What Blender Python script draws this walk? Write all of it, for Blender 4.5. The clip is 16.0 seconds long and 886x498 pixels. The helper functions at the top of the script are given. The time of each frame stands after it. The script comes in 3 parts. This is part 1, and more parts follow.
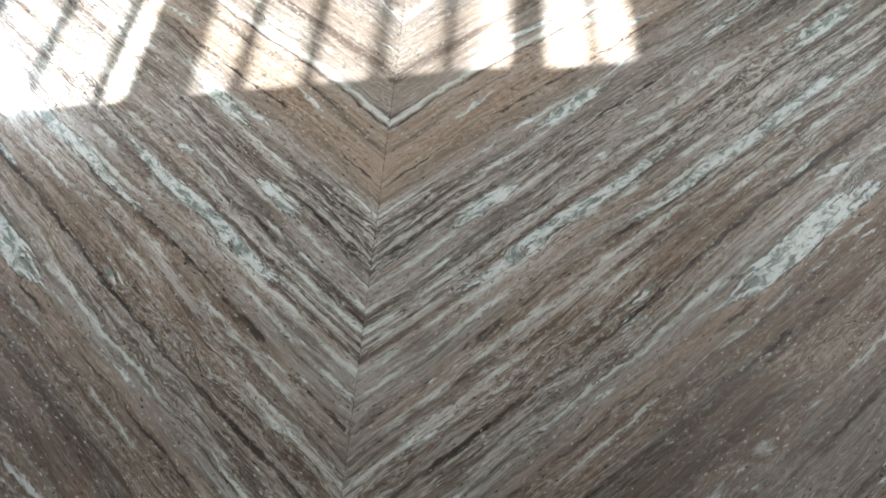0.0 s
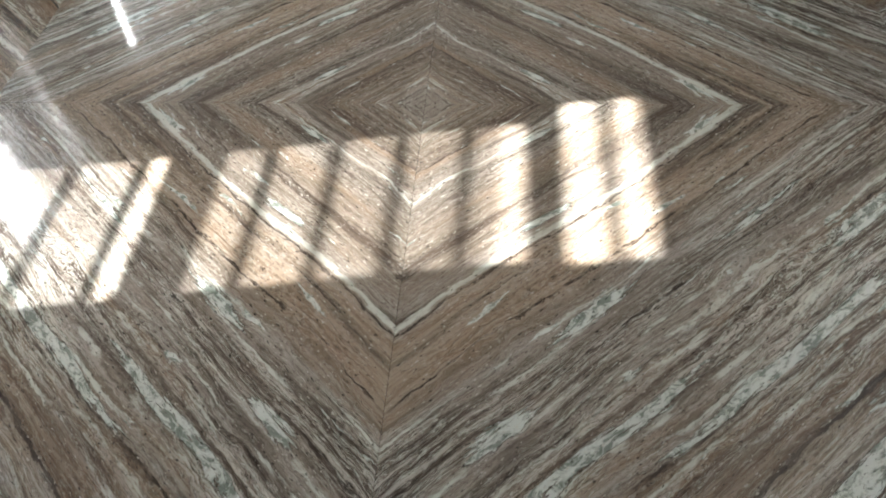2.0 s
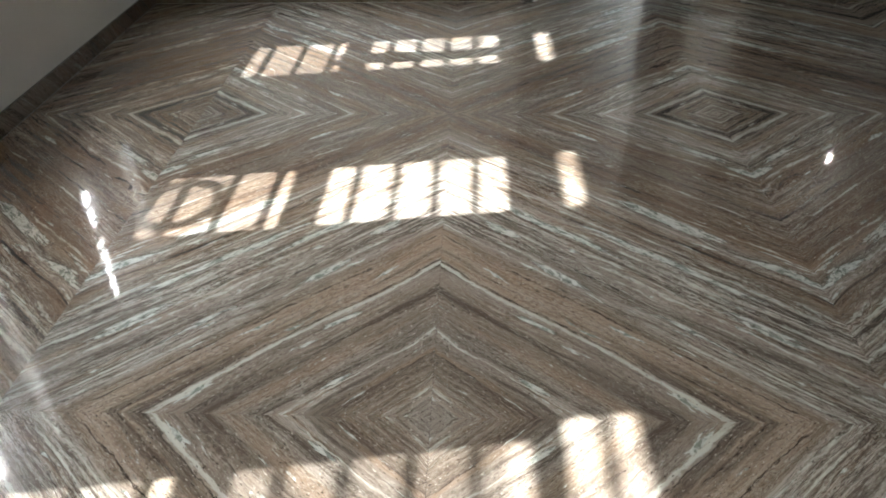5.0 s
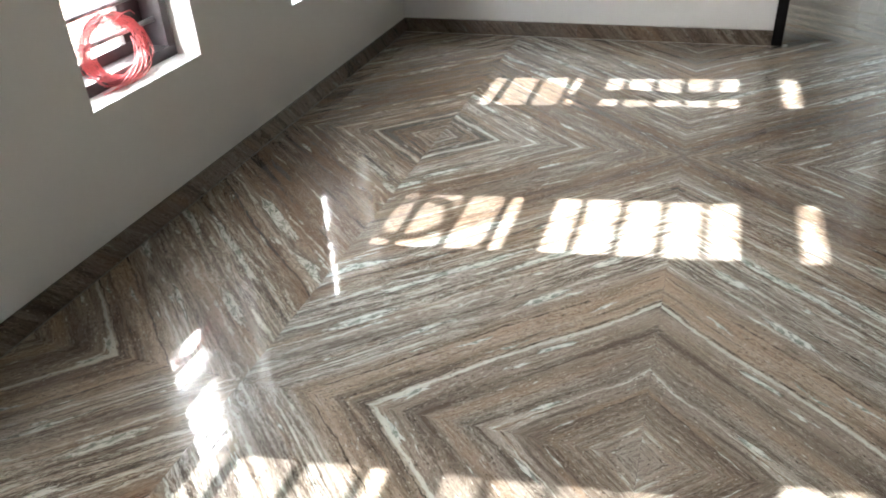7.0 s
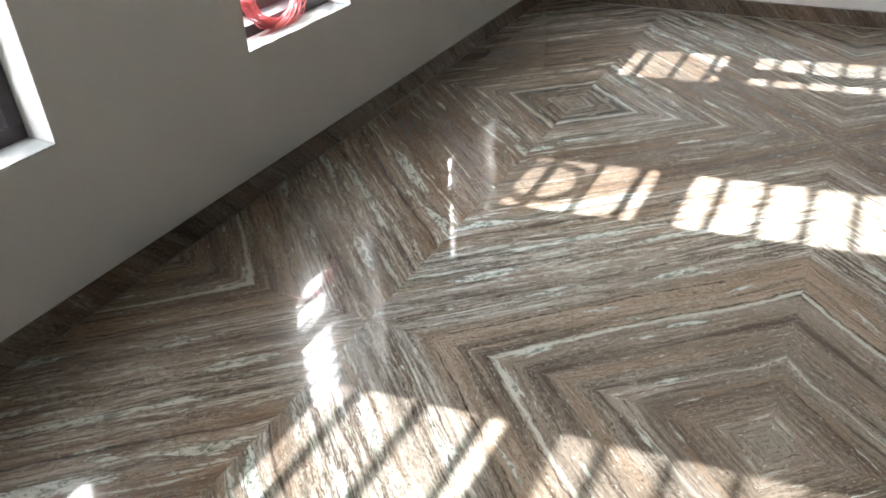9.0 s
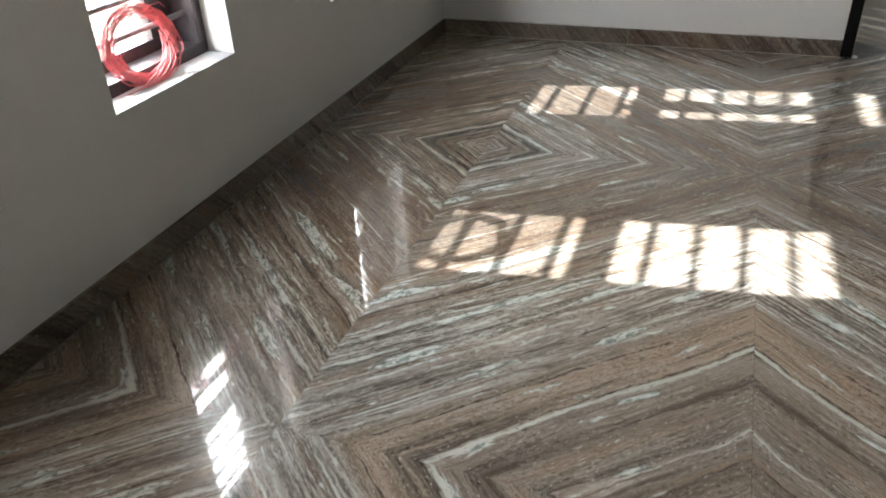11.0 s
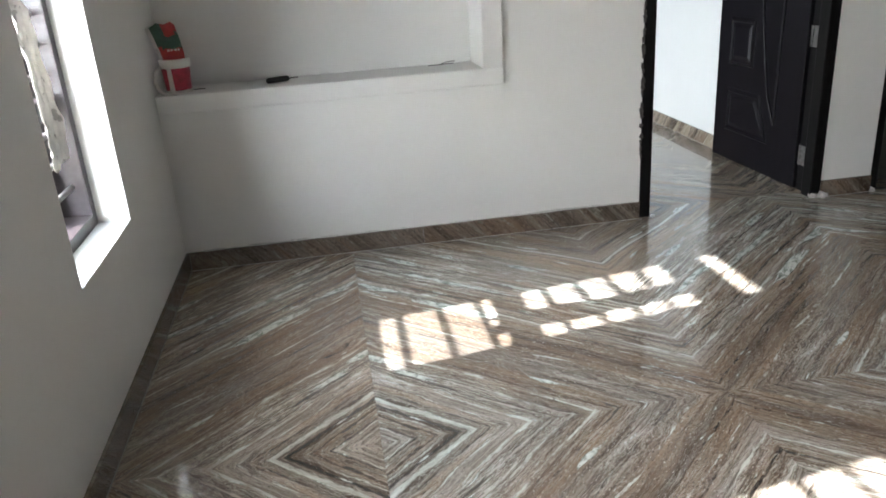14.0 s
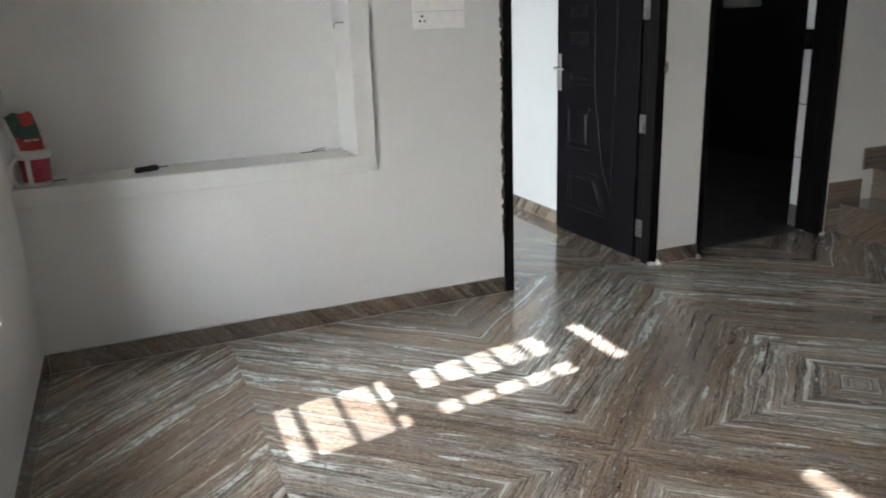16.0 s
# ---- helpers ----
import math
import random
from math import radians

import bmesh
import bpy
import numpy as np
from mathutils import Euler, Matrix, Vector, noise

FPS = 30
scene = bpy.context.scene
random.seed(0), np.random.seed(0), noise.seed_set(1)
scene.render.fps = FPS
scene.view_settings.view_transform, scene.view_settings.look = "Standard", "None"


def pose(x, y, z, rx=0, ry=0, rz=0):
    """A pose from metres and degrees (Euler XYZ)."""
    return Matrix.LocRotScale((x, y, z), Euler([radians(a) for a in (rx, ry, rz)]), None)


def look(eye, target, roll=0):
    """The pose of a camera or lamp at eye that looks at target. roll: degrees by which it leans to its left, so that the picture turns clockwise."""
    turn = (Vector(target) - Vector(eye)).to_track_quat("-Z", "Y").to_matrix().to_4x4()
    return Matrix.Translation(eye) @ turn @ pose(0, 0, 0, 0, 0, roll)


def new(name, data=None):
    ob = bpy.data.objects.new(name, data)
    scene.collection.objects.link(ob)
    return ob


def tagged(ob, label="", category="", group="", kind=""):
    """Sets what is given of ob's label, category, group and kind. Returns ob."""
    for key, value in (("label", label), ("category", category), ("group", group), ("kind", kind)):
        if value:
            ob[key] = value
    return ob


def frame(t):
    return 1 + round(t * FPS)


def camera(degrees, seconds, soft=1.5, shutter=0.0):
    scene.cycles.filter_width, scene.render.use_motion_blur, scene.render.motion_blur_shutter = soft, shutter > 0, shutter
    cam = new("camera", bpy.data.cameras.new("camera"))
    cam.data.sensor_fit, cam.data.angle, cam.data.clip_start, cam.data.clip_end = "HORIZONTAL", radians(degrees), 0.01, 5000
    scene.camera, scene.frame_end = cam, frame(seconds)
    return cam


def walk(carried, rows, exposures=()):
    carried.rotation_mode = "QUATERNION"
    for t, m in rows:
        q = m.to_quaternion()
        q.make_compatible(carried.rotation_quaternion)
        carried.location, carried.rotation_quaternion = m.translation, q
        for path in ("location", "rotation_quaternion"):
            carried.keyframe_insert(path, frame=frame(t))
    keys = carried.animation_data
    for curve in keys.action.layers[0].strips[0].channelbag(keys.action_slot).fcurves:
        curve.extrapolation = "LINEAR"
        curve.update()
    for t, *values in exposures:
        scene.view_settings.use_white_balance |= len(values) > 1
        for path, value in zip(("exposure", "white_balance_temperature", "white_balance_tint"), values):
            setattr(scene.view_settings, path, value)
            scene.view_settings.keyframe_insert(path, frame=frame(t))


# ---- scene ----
cam = camera(60.4, 16.0, soft=1.75, shutter=0.18)
PATH = [
    (0, (0.292, 0.194, 1.081), (0.17, 1.33, -0.56), -3.8),
    (0.5, (0.282, 0.221, 1.101), (0.154, 1.446, -0.475), -3.6),
    (1, (0.288, 0.268, 1.105), (0.148, 1.523, -0.447), -3.9),
    (1.5, (0.289, 0.342, 1.106), (0.144, 1.618, -0.428), -3.9),
    (2, (0.296, 0.484, 1.141), (0.118, 1.758, -0.391), -5.0),
    (2.5, (0.266, 0.557, 1.211), (0.097, 1.846, -0.309), -4.2),
    (3, (0.222, 0.586, 1.257), (0.111, 2.0, -0.153), -2.6),
    (3.5, (0.195, 0.594, 1.285), (0.153, 2.103, -0.026), -0.8),
    (4, (0.197, 0.61, 1.316), (0.191, 2.17, 0.065), -0.0),
    (6.5, (0.14, 0.57, 1.384), (-0.29, 2.237, 0.366), -3.3),
    (7, (0.117, 0.55, 1.377), (-0.469, 2.151, 0.331), -3.5),
    (7.5, (0.103, 0.534, 1.383), (-0.63, 2.055, 0.31), -3.6),
    (8, (0.076, 0.49, 1.349), (-0.785, 1.935, 0.266), -3.1),
    (10.5, (0.017, 0.568, 1.319), (-0.664, 2.115, 0.251), -2.6),
    (11, (-0.098, 0.76, 1.298), (-0.718, 2.354, 0.262), -2.6),
    (11.5, (-0.198, 0.972, 1.324), (-0.754, 2.611, 0.321), -2.3),
    (12, (-0.255, 1.117, 1.321), (-0.569, 2.863, 0.395), -2.7),
    (12.3, (-0.39, 1.283, 1.331), (-0.342, 3.111, 0.521), -3.0),
    (12.5, (-0.496, 1.337, 1.381), (-0.259, 3.167, 0.611), -6.1),
    (13, (-0.689, 1.534, 1.332), (-0.193, 3.339, 0.626), -6.6),
    (13.5, (-0.919, 1.689, 1.283), (-0.626, 3.546, 0.599), -7.0),
    (14, (-1.025, 1.718, 1.313), (-0.766, 3.566, 0.591), -3.9),
    (14.5, (-1.1, 1.758, 1.307), (-0.801, 3.583, 0.546), -2.5),
    (15, (-1.183, 1.774, 1.336), (-0.836, 3.604, 0.607), -2.0),
    (15.5, (-1.245, 1.731, 1.401), (-0.776, 3.583, 0.807), -1.9),
    (16, (-1.285, 1.724, 1.397), (-0.562, 3.501, 0.83), -2.1),
]
# exposure of the camera: seconds, stops, white balance
EXPOSURE = [(0.0, 4.2, 6100, 10), (1.0, 3.80, 6350, 10), (1.5, 3.75, 6400, 10), (2.5, 3.54, 6750, 10), (3.2, 3.55, 6650, 10), (4.0, 3.42, 6600, 10), (6.5, 4.02, 6600, 10), (7.5, 4.06, 6600, 10), (8.0, 3.98, 6600, 10), (10.5, 3.60, 6500, 10), (11.5, 3.52, 6600, 10),
            (12.5, 3.42, 6600, 10), (13.0, 3.93, 6300, 10), (13.5, 4.15, 6300, 10), (14.0, 4.10, 6250, 10), (15.0, 4.0, 6330, 10), (16.0, 3.92, 6300, 10)]
walk(cam, [(t, look(eye, target, roll)) for t, eye, target, roll in PATH], EXPOSURE)

# ---- world, sun ----
SUN_WAY = Vector((1.0, 0.15, -0.625)).normalized()
world = bpy.data.worlds.new("world")
scene.world = world
world.use_nodes = True
wn = world.node_tree.nodes
sky = wn.new("ShaderNodeTexSky")
sky.sky_type, sky.sun_disc = "NISHITA", False
sky.sun_elevation, sky.sun_rotation = radians(31.7), radians(261.5)
sky.dust_density = 3.0
world.node_tree.links.new(sky.outputs[0], wn["Background"].inputs[0])
wn["Background"].inputs[1].default_value = 0.15
sun_data = bpy.data.lights.new("sun", "SUN")
sun_data.energy, sun_data.angle, sun_data.color = 3.3, radians(0.6), (1.0, 0.965, 0.93)
sun = new("sun", sun_data)
sun.rotation_mode = "QUATERNION"
sun.rotation_quaternion = SUN_WAY.to_track_quat("-Z", "Y")


# the bright hazy sky as it stands in the openings
def sky_lamp(at, toward, wide, high, watts, color=(0.93, 0.97, 1.0)):
    d = bpy.data.lights.new("sky_lamp", "AREA")
    d.shape, d.size, d.size_y, d.energy, d.color = "RECTANGLE", wide, high, watts, color
    ob = new("sky_lamp", d)
    ob.matrix_basis = look(at, Vector(at) + Vector(toward))
    return ob


sky_lamp((-2.75, 2.3, 1.95), (0.90, 0, -0.43), 8.0, 3.0, 285.0, (0.95, 0.98, 1.0))
sky_lamp((-1.96, 6.3, 0.85), (1, 0, 0), 1.1, 0.65, 3.5, (0.92, 0.97, 1.0))


# ---- material helpers ----
class Nodes:
    """Short words for building a node material."""

    def __init__(self, name):
        self.mat = bpy.data.materials.new(name)
        self.mat.use_nodes = True
        self.tree = self.mat.node_tree
        self.bsdf = self.tree.nodes["Principled BSDF"]

    def put(self, kind, socket, value):
        if isinstance(value, bpy.types.NodeSocket):
            self.tree.links.new(value, socket)
        elif value is not None:
            socket.default_value = value

    def math(self, op, a, b=None, c=None, clamp=False):
        n = self.tree.nodes.new("ShaderNodeMath")
        n.operation, n.use_clamp = op, clamp
        for i, v in enumerate((a, b, c)):
            self.put(op, n.inputs[i], v)
        return n.outputs[0]

    def vec(self, x, y, z=0.0):
        n = self.tree.nodes.new("ShaderNodeCombineXYZ")
        for i, v in enumerate((x, y, z)):
            self.put("", n.inputs[i], v)
        return n.outputs[0]

    def noise(self, vector, scale=1.0, detail=3.0, rough=0.5, distort=0.0):
        n = self.tree.nodes.new("ShaderNodeTexNoise")
        self.put("", n.inputs["Vector"], vector)
        n.inputs["Scale"].default_value = scale
        n.inputs["Detail"].default_value = detail
        n.inputs["Roughness"].default_value = rough
        n.inputs["Distortion"].default_value = distort
        return n.outputs[0]

    def span(self, v, lo, hi, a=0.0, b=1.0, smooth=False):
        n = self.tree.nodes.new("ShaderNodeMapRange")
        n.interpolation_type = "SMOOTHSTEP" if smooth else "LINEAR"
        for i, x in enumerate((v, lo, hi, a, b)):
            self.put("", n.inputs[i], x)
        return n.outputs[0]

    def mix(self, f, a, b, blend="MIX"):
        n = self.tree.nodes.new("ShaderNodeMix")
        n.data_type, n.blend_type = "RGBA", blend
        for i, v in ((0, f), (6, a), (7, b)):
            if isinstance(v, tuple) and len(v) == 3:
                v = (*v, 1.0)
            self.put("", n.inputs[i], v)
        return n.outputs[2]

    def ramp(self, f, stops):
        n = self.tree.nodes.new("ShaderNodeValToRGB")
        self.put("", n.inputs[0], f)
        e = n.color_ramp.elements
        for i, (p, c) in enumerate(stops):
            el = e[i] if i < 2 else e.new(p)
            el.position, el.color = p, (*c, 1.0)
        return n.outputs[0]

    def where(self, kind="Object"):
        return self.tree.nodes.new("ShaderNodeTexCoord").outputs[kind]

    def place(self):
        return self.tree.nodes.new("ShaderNodeNewGeometry").outputs["Position"]

    def split(self, v):
        n = self.tree.nodes.new("ShaderNodeSeparateXYZ")
        self.put("", n.inputs[0], v)
        return n.outputs

    def bump(self, h, strength=0.2, distance=0.01):
        n = self.tree.nodes.new("ShaderNodeBump")
        n.inputs["Strength"].default_value, n.inputs["Distance"].default_value = strength, distance
        self.put("", n.inputs["Height"], h)
        self.put("", self.bsdf.inputs["Normal"], n.outputs[0])

    def end(self, color=None, rough=None, metal=None, **more):
        for key, v in (("Base Color", color), ("Roughness", rough), ("Metallic", metal), *more.items()):
            if isinstance(v, tuple) and len(v) == 3:
                v = (*v, 1.0)
            self.put("", self.bsdf.inputs[key], v)
        return self.mat


VEINS_WHITE = ((0.055, 0.006, 1), (0.10, 0.006, 1), (0.318, 0.005, 1), (0.627, 0.011, 0), (0.86, 0.006, 1), (0.915, 0.006, 1), (1.02, 0.006, 1),
               (1.06, 0.005, 1), (1.10, 0.009, 1), (1.185, 0.011, 1), (1.225, 0.007, 1), (1.30, 0.012, 1), (1.345, 0.006, 1), (1.49, 0.010, 1), (1.60, 0.006, 1), (1.79, 0.007, 1),
               (2.10, 0.012, 1), (2.17, 0.008, 1), (2.28, 0.011, 1), (2.35, 0.006, 1), (2.45, 0.015, 0), (2.515, 0.004, 1), (2.578, 0.006, 1), (2.612, 0.004, 1), (2.65, 0.005, 1))
VEINS_DARK = ((0.23, 0.006, 1), (0.645, 0.0035, 0), (0.70, 0.003, 1), (0.79, 0.004, 1), (0.97, 0.005, 1), (1.085, 0.005, 1),
              (1.27, 0.008, 1), (1.42, 0.007, 0), (1.565, 0.006, 1), (1.67, 0.006, 1), (1.86, 0.008, 1), (2.03, 0.007, 1), (2.23, 0.008, 1), (2.40, 0.007, 1), (2.488, 0.008, 0), (2.545, 0.006, 0), (2.598, 0.004, 0), (2.63, 0.004, 1))
POCKETS = ((1.535, -0.04, 0.034, 0.20), (1.255, 0.05, 0.020, 0.30), (0.89, -0.11, 0.024, 0.10), (1.12, 0.43, 0.024, 0.12), (1.00, -0.42, 0.026, 0.07),
           (1.155, -0.32, 0.018, 0.24), (0.93, 0.28, 0.012, 0.12), (2.16, 0.0, 0.026, 0.08), (2.20, -0.19, 0.016, 0.11), (0.585, -0.03, 0.017, 0.06), (1.50, 0.36, 0.022, 0.12), (0.33, 0.11, 0.010, 0.05))


def marble(name, tone=None, calm=1.0):
    """Vein-cut polished travertine. Reads the slab's own coordinates in metres, so slabs laid as mirror images match at their joints."""
    n = Nodes(name)
    u, v, _ = n.split(n.where("UV"))
    s0 = n.math("ADD", n.math("MULTIPLY", u, 0.894), v)
    al = n.math("SUBTRACT", n.math("MULTIPLY", u, 0.75), n.math("MULTIPLY", v, 0.67))

    # neighbouring slabs are consecutive cuts of one block: alike, never quite the same
    cut = n.tree.nodes.new("ShaderNodeObjectInfo").outputs["Random"]

    def field(along, across, w, detail=3.0, rough=0.5, sv=None, distort=0.0):
        deep = n.math("MULTIPLY_ADD", cut, 0.22 if across > 25 else 0.08, w)
        return n.noise(n.vec(n.math("MULTIPLY", al, along), n.math("MULTIPLY", sv or s0, across), deep), 1.0, detail, rough, distort)

    def ridge(f, at, core, foot, top):
        """A thin line where the field passes one value."""
        return n.span(n.math("ABSOLUTE", n.math("SUBTRACT", f, at)), core, foot, top, 0.0)

    # the bands wander gently, and fold where the stone was troubled
    w1, w2 = field(2.0, 4.5, 3.1, 2.0), field(9.0, 20.0, 7.7, 4.0, 0.6)
    troubled = n.span(field(3.0, 7.0, 23.0, 2.0), 0.44, 0.66, 0.014, 0.062, True)
    s = n.math("MULTIPLY_ADD", n.math("SUBTRACT", w1, 0.5), 0.07, s0)
    s = n.math("ADD", s, n.math("MULTIPLY", n.math("SUBTRACT", w2, 0.5), troubled))
    G, L, D, T, B, P, W = ((0.252, 0.222, 0.194), (0.38, 0.352, 0.318), (0.100, 0.081, 0.067), (0.355, 0.275, 0.205),
                           (0.245, 0.190, 0.144), (0.60, 0.585, 0.55), (0.66, 0.70, 0.665))
    H, K, R = (0.335, 0.303, 0.268), (0.295, 0.255, 0.215), (0.405, 0.345, 0.285)
    stops = [(0.0, L), (0.05, L), (0.09, H), (0.16, K), (0.22, (0.20, 0.165, 0.135)), (0.28, H), (0.318, L), (0.345, H), (0.50, K), (0.60, H),
             (0.64, L), (0.66, R), (0.78, R), (0.81, K), (0.86, L), (0.95, G), (1.05, L), (1.14, G), (1.22, L), (1.30, G),
             (1.40, B), (1.50, L), (1.60, B), (1.74, B), (1.90, G), (2.02, B), (2.22, G), (2.32, L), (2.43, G), (2.48, (0.16, 0.132, 0.110)), (2.53, (0.19, 0.165, 0.14)), (2.59, (0.33, 0.305, 0.275))]
    drift = n.math("MULTIPLY_ADD", n.math("SUBTRACT", field(2.6, 3.0, 91.0, 3.0, 0.6), 0.5), 0.2, s)
    tone_a = n.ramp(n.math("DIVIDE", s, 2.7), [(p / 2.7, c) for p, c in stops])
    tone_b = n.ramp(n.math("DIVIDE", drift, 2.7), [(p / 2.7, c) for p, c in stops])
    col = n.mix(0.5, tone_a, tone_b)
    # broad bands, then laminae at finer widths, all drawn out along the vein
    f0 = field(0.9, 15.0, 1.0, 3.0, 0.55, s)
    f1 = field(3.4, 60.0, 5.0, 5.0, 0.66, s)
    f2 = field(16.0, 180.0, 9.0, 4.0, 0.68, s)
    f3 = field(60.0, 130.0, 15.0, 4.0, 0.7, s)
    f4 = field(3.6, 46.0, 35.0, 4.0, 0.62, s)
    # how strongly laminated each band of the block is
    busy = n.ramp(n.math("DIVIDE", s, 2.7), [(p / 2.7, (a, a, a)) for p, a in ((0.0, 0.6), (0.15, 0.35), (0.30, 0.6), (0.36, 0.3), (0.58, 0.35), (0.66, 0.2), (0.80, 0.3), (0.86, 0.95), (0.98, 0.85),
                                                                            (1.04, 1.15), (1.36, 1.15), (1.40, 0.5), (1.47, 0.8), (1.58, 0.7), (1.62, 0.35), (1.80, 0.4), (1.92, 0.65), (2.05, 0.6), (2.15, 0.9), (2.45, 0.9), (2.50, 0.75), (2.69, 0.95))])
    busy = n.math("MULTIPLY", busy, n.span(field(1.7, 6.0, 27.0, 2.0), 0.40, 0.60, 0.30 * calm, 1.15 * calm, True))
    light = n.math("MULTIPLY", n.span(f1, 0.535, 0.572, 0.0, 0.74), busy)
    shade = n.math("MULTIPLY", n.span(f1, 0.455, 0.40, 0.0, 0.52), n.math("MULTIPLY_ADD", busy, 0.6, 0.3))
    col = n.mix(n.span(f0, 0.51, 0.66, 0.0, 0.55, True), col, T)
    col = n.mix(n.span(f0, 0.47, 0.34, 0.0, 0.62, True), col, D)
    col = n.mix(light, col, P)
    col = n.mix(shade, col, D)
    col = n.mix(n.math("MULTIPLY", n.span(f2, 0.54, 0.63, 0.0, 0.42), n.math("MULTIPLY_ADD", busy, 0.75, 0.2)), col, (0.55, 0.535, 0.50))
    col = n.mix(n.span(f2, 0.455, 0.35, 0.0, 0.34), col, (0.085, 0.073, 0.064))
    # hair lines, pale and dark, that run beside one another
    for f, at, core, foot, top, tint in ((f1, 0.50, 0.004, 0.013, 0.9, W), (f4, 0.47, 0.003, 0.009, 0.95, (0.06, 0.050, 0.043)), (f4, 0.535, 0.004, 0.012, 0.95, W),
                                         (f4, 0.585, 0.003, 0.009, 0.9, (0.06, 0.050, 0.043)), (f1, 0.43, 0.003, 0.014, 0.8, (0.05, 0.042, 0.037))):
        col = n.mix(n.math("MULTIPLY", ridge(f, at, core, foot, top), n.math("MULTIPLY_ADD", busy, 0.55, 0.12)), col, tint)
    # crystalline grain
    patchy = n.span(field(5.0, 9.0, 19.0, 3.0, 0.6, s), 0.42, 0.6, 0.2, 0.9)
    col = n.mix(n.math("MULTIPLY", n.span(f3, 0.535, 0.65, 0.0, 0.55), patchy), col, (0.52, 0.51, 0.475))
    col = n.mix(n.math("MULTIPLY", n.span(f3, 0.46, 0.35, 0.0, 0.55), patchy), col, (0.095, 0.082, 0.071))
    # single veins, white and dark, some of which come and go
    come = n.span(field(6.5, 30.0, 31.0, 5.0, 0.68, s), 0.47, 0.58)
    edge = n.math("MULTIPLY", n.math("SUBTRACT", field(26.0, 80.0, 41.0, 5.0, 0.7), 0.5), 0.034)
    sv = n.math("ADD", s, edge)
    partly = n.math("MULTIPLY_ADD", come, 0.3, 0.7)
    for veins, tint in ((VEINS_WHITE, W), (VEINS_DARK, (0.045, 0.036, 0.031))):
        for at, half, breaks in veins:
            m = n.span(n.math("ABSOLUTE", n.math("SUBTRACT", sv, at)), half * 0.5, half * 0.95, 0.8 if breaks else 0.85, 0.0)
            if calm != 1.0:
                m = n.math("MULTIPLY", m, calm)
            col = n.mix(n.math("MULTIPLY", m, come if breaks else partly), col, tint)
    # pale green-white crystal pockets, ragged and clouded: the large ones and a scatter of small ones
    rag = n.math("MULTIPLY_ADD", field(13.0, 130.0, 58.0, 4.0, 0.65, s), 0.5, n.math("MULTIPLY", field(5.0, 62.0, 57.0, 4.0, 0.6, s, 0.5), 0.5))
    inner = field(30.0, 48.0, 71.0, 5.0, 0.68, s, 0.6)
    pocket = n.mix(n.span(inner, 0.39, 0.53), (0.27, 0.325, 0.30), (0.69, 0.745, 0.73))
    pocket = n.mix(ridge(inner, 0.43, 0.005, 0.018, 0.4), pocket, (0.16, 0.17, 0.155))
    k = n.span(field(4.2, 24.0, 63.0, 5.0, 0.64, s, 0.3), 0.63, 0.655, 0.0, 0.85)
    rim = None
    for ps, pa, hs, ha in POCKETS:
        a = n.math("POWER", n.math("DIVIDE", n.math("SUBTRACT", s, ps), hs), 2.0)
        b = n.math("POWER", n.math("ABSOLUTE", n.math("DIVIDE", n.math("SUBTRACT", al, pa), ha)), 2.0)
        d = n.math("MULTIPLY_ADD", n.math("SUBTRACT", rag, 0.5), 7.5, n.math("ADD", a, b))
        k = n.math("MAXIMUM", k, n.span(d, 0.95, 0.70, 0.0, 0.88))
        line = n.math("MULTIPLY", n.span(d, 0.95, 1.15, 0.8, 0.0), n.span(d, 0.78, 0.92))
        rim = line if rim is None else n.math("MAXIMUM", rim, line)
    if calm != 1.0:
        k = n.math("MULTIPLY", k, 0.5)
    col = n.mix(k, col, pocket)
    col = n.mix(rim, col, (0.095, 0.084, 0.075))
    # pits and flecks
    q = field(75.0, 150.0, 83.0, 2.0)
    col = n.mix(n.span(q, 0.66, 0.70, 0.0, 0.8), col, (0.05, 0.043, 0.038))
    col = n.mix(n.span(q, 0.335, 0.295, 0.0, 0.75), col, (0.62, 0.61, 0.57))
    if tone:
        col = n.mix(1.0, col, tone, "MULTIPLY")
    smear = n.noise(n.place(), 3.0, 4.0, 0.6)
    n.bump(n.noise(n.place(), 6.0, 2.0, 0.5), 0.012, 0.02)
    gam = n.tree.nodes.new("ShaderNodeGamma")
    n.put("", gam.inputs[0], col)
    gam.inputs[1].default_value = 1.3
    col = n.mix(1.0, gam.outputs[0], (1.18, 1.17, 1.155), "MULTIPLY")
    return n.end(col, n.span(smear, 0.3, 0.7, 0.20, 0.27), **{"IOR": 1.5, "Specular IOR Level": 0.3, "Coat Weight": 0.9, "Coat IOR": 1.5,
                                                              "Coat Roughness": n.span(smear, 0.3, 0.7, 0.025, 0.06)})


def plaster(name, color, bump=0.12):
    n = Nodes(name)
    p = n.place()
    big = n.noise(p, 1.3, 4.0, 0.6)
    fine = n.noise(p, 60.0, 4.0, 0.6)
    col = n.mix(n.span(big, 0.35, 0.65, 0.0, 0.35), color, tuple(c * 0.92 for c in color))
    roll = n.noise(p, 9.0, 3.0, 0.5)
    n.bump(n.math("ADD", fine, n.math("MULTIPLY", roll, 2.0)), bump, 0.004)
    return n.end(col, n.span(big, 0.3, 0.7, 0.5, 0.62))


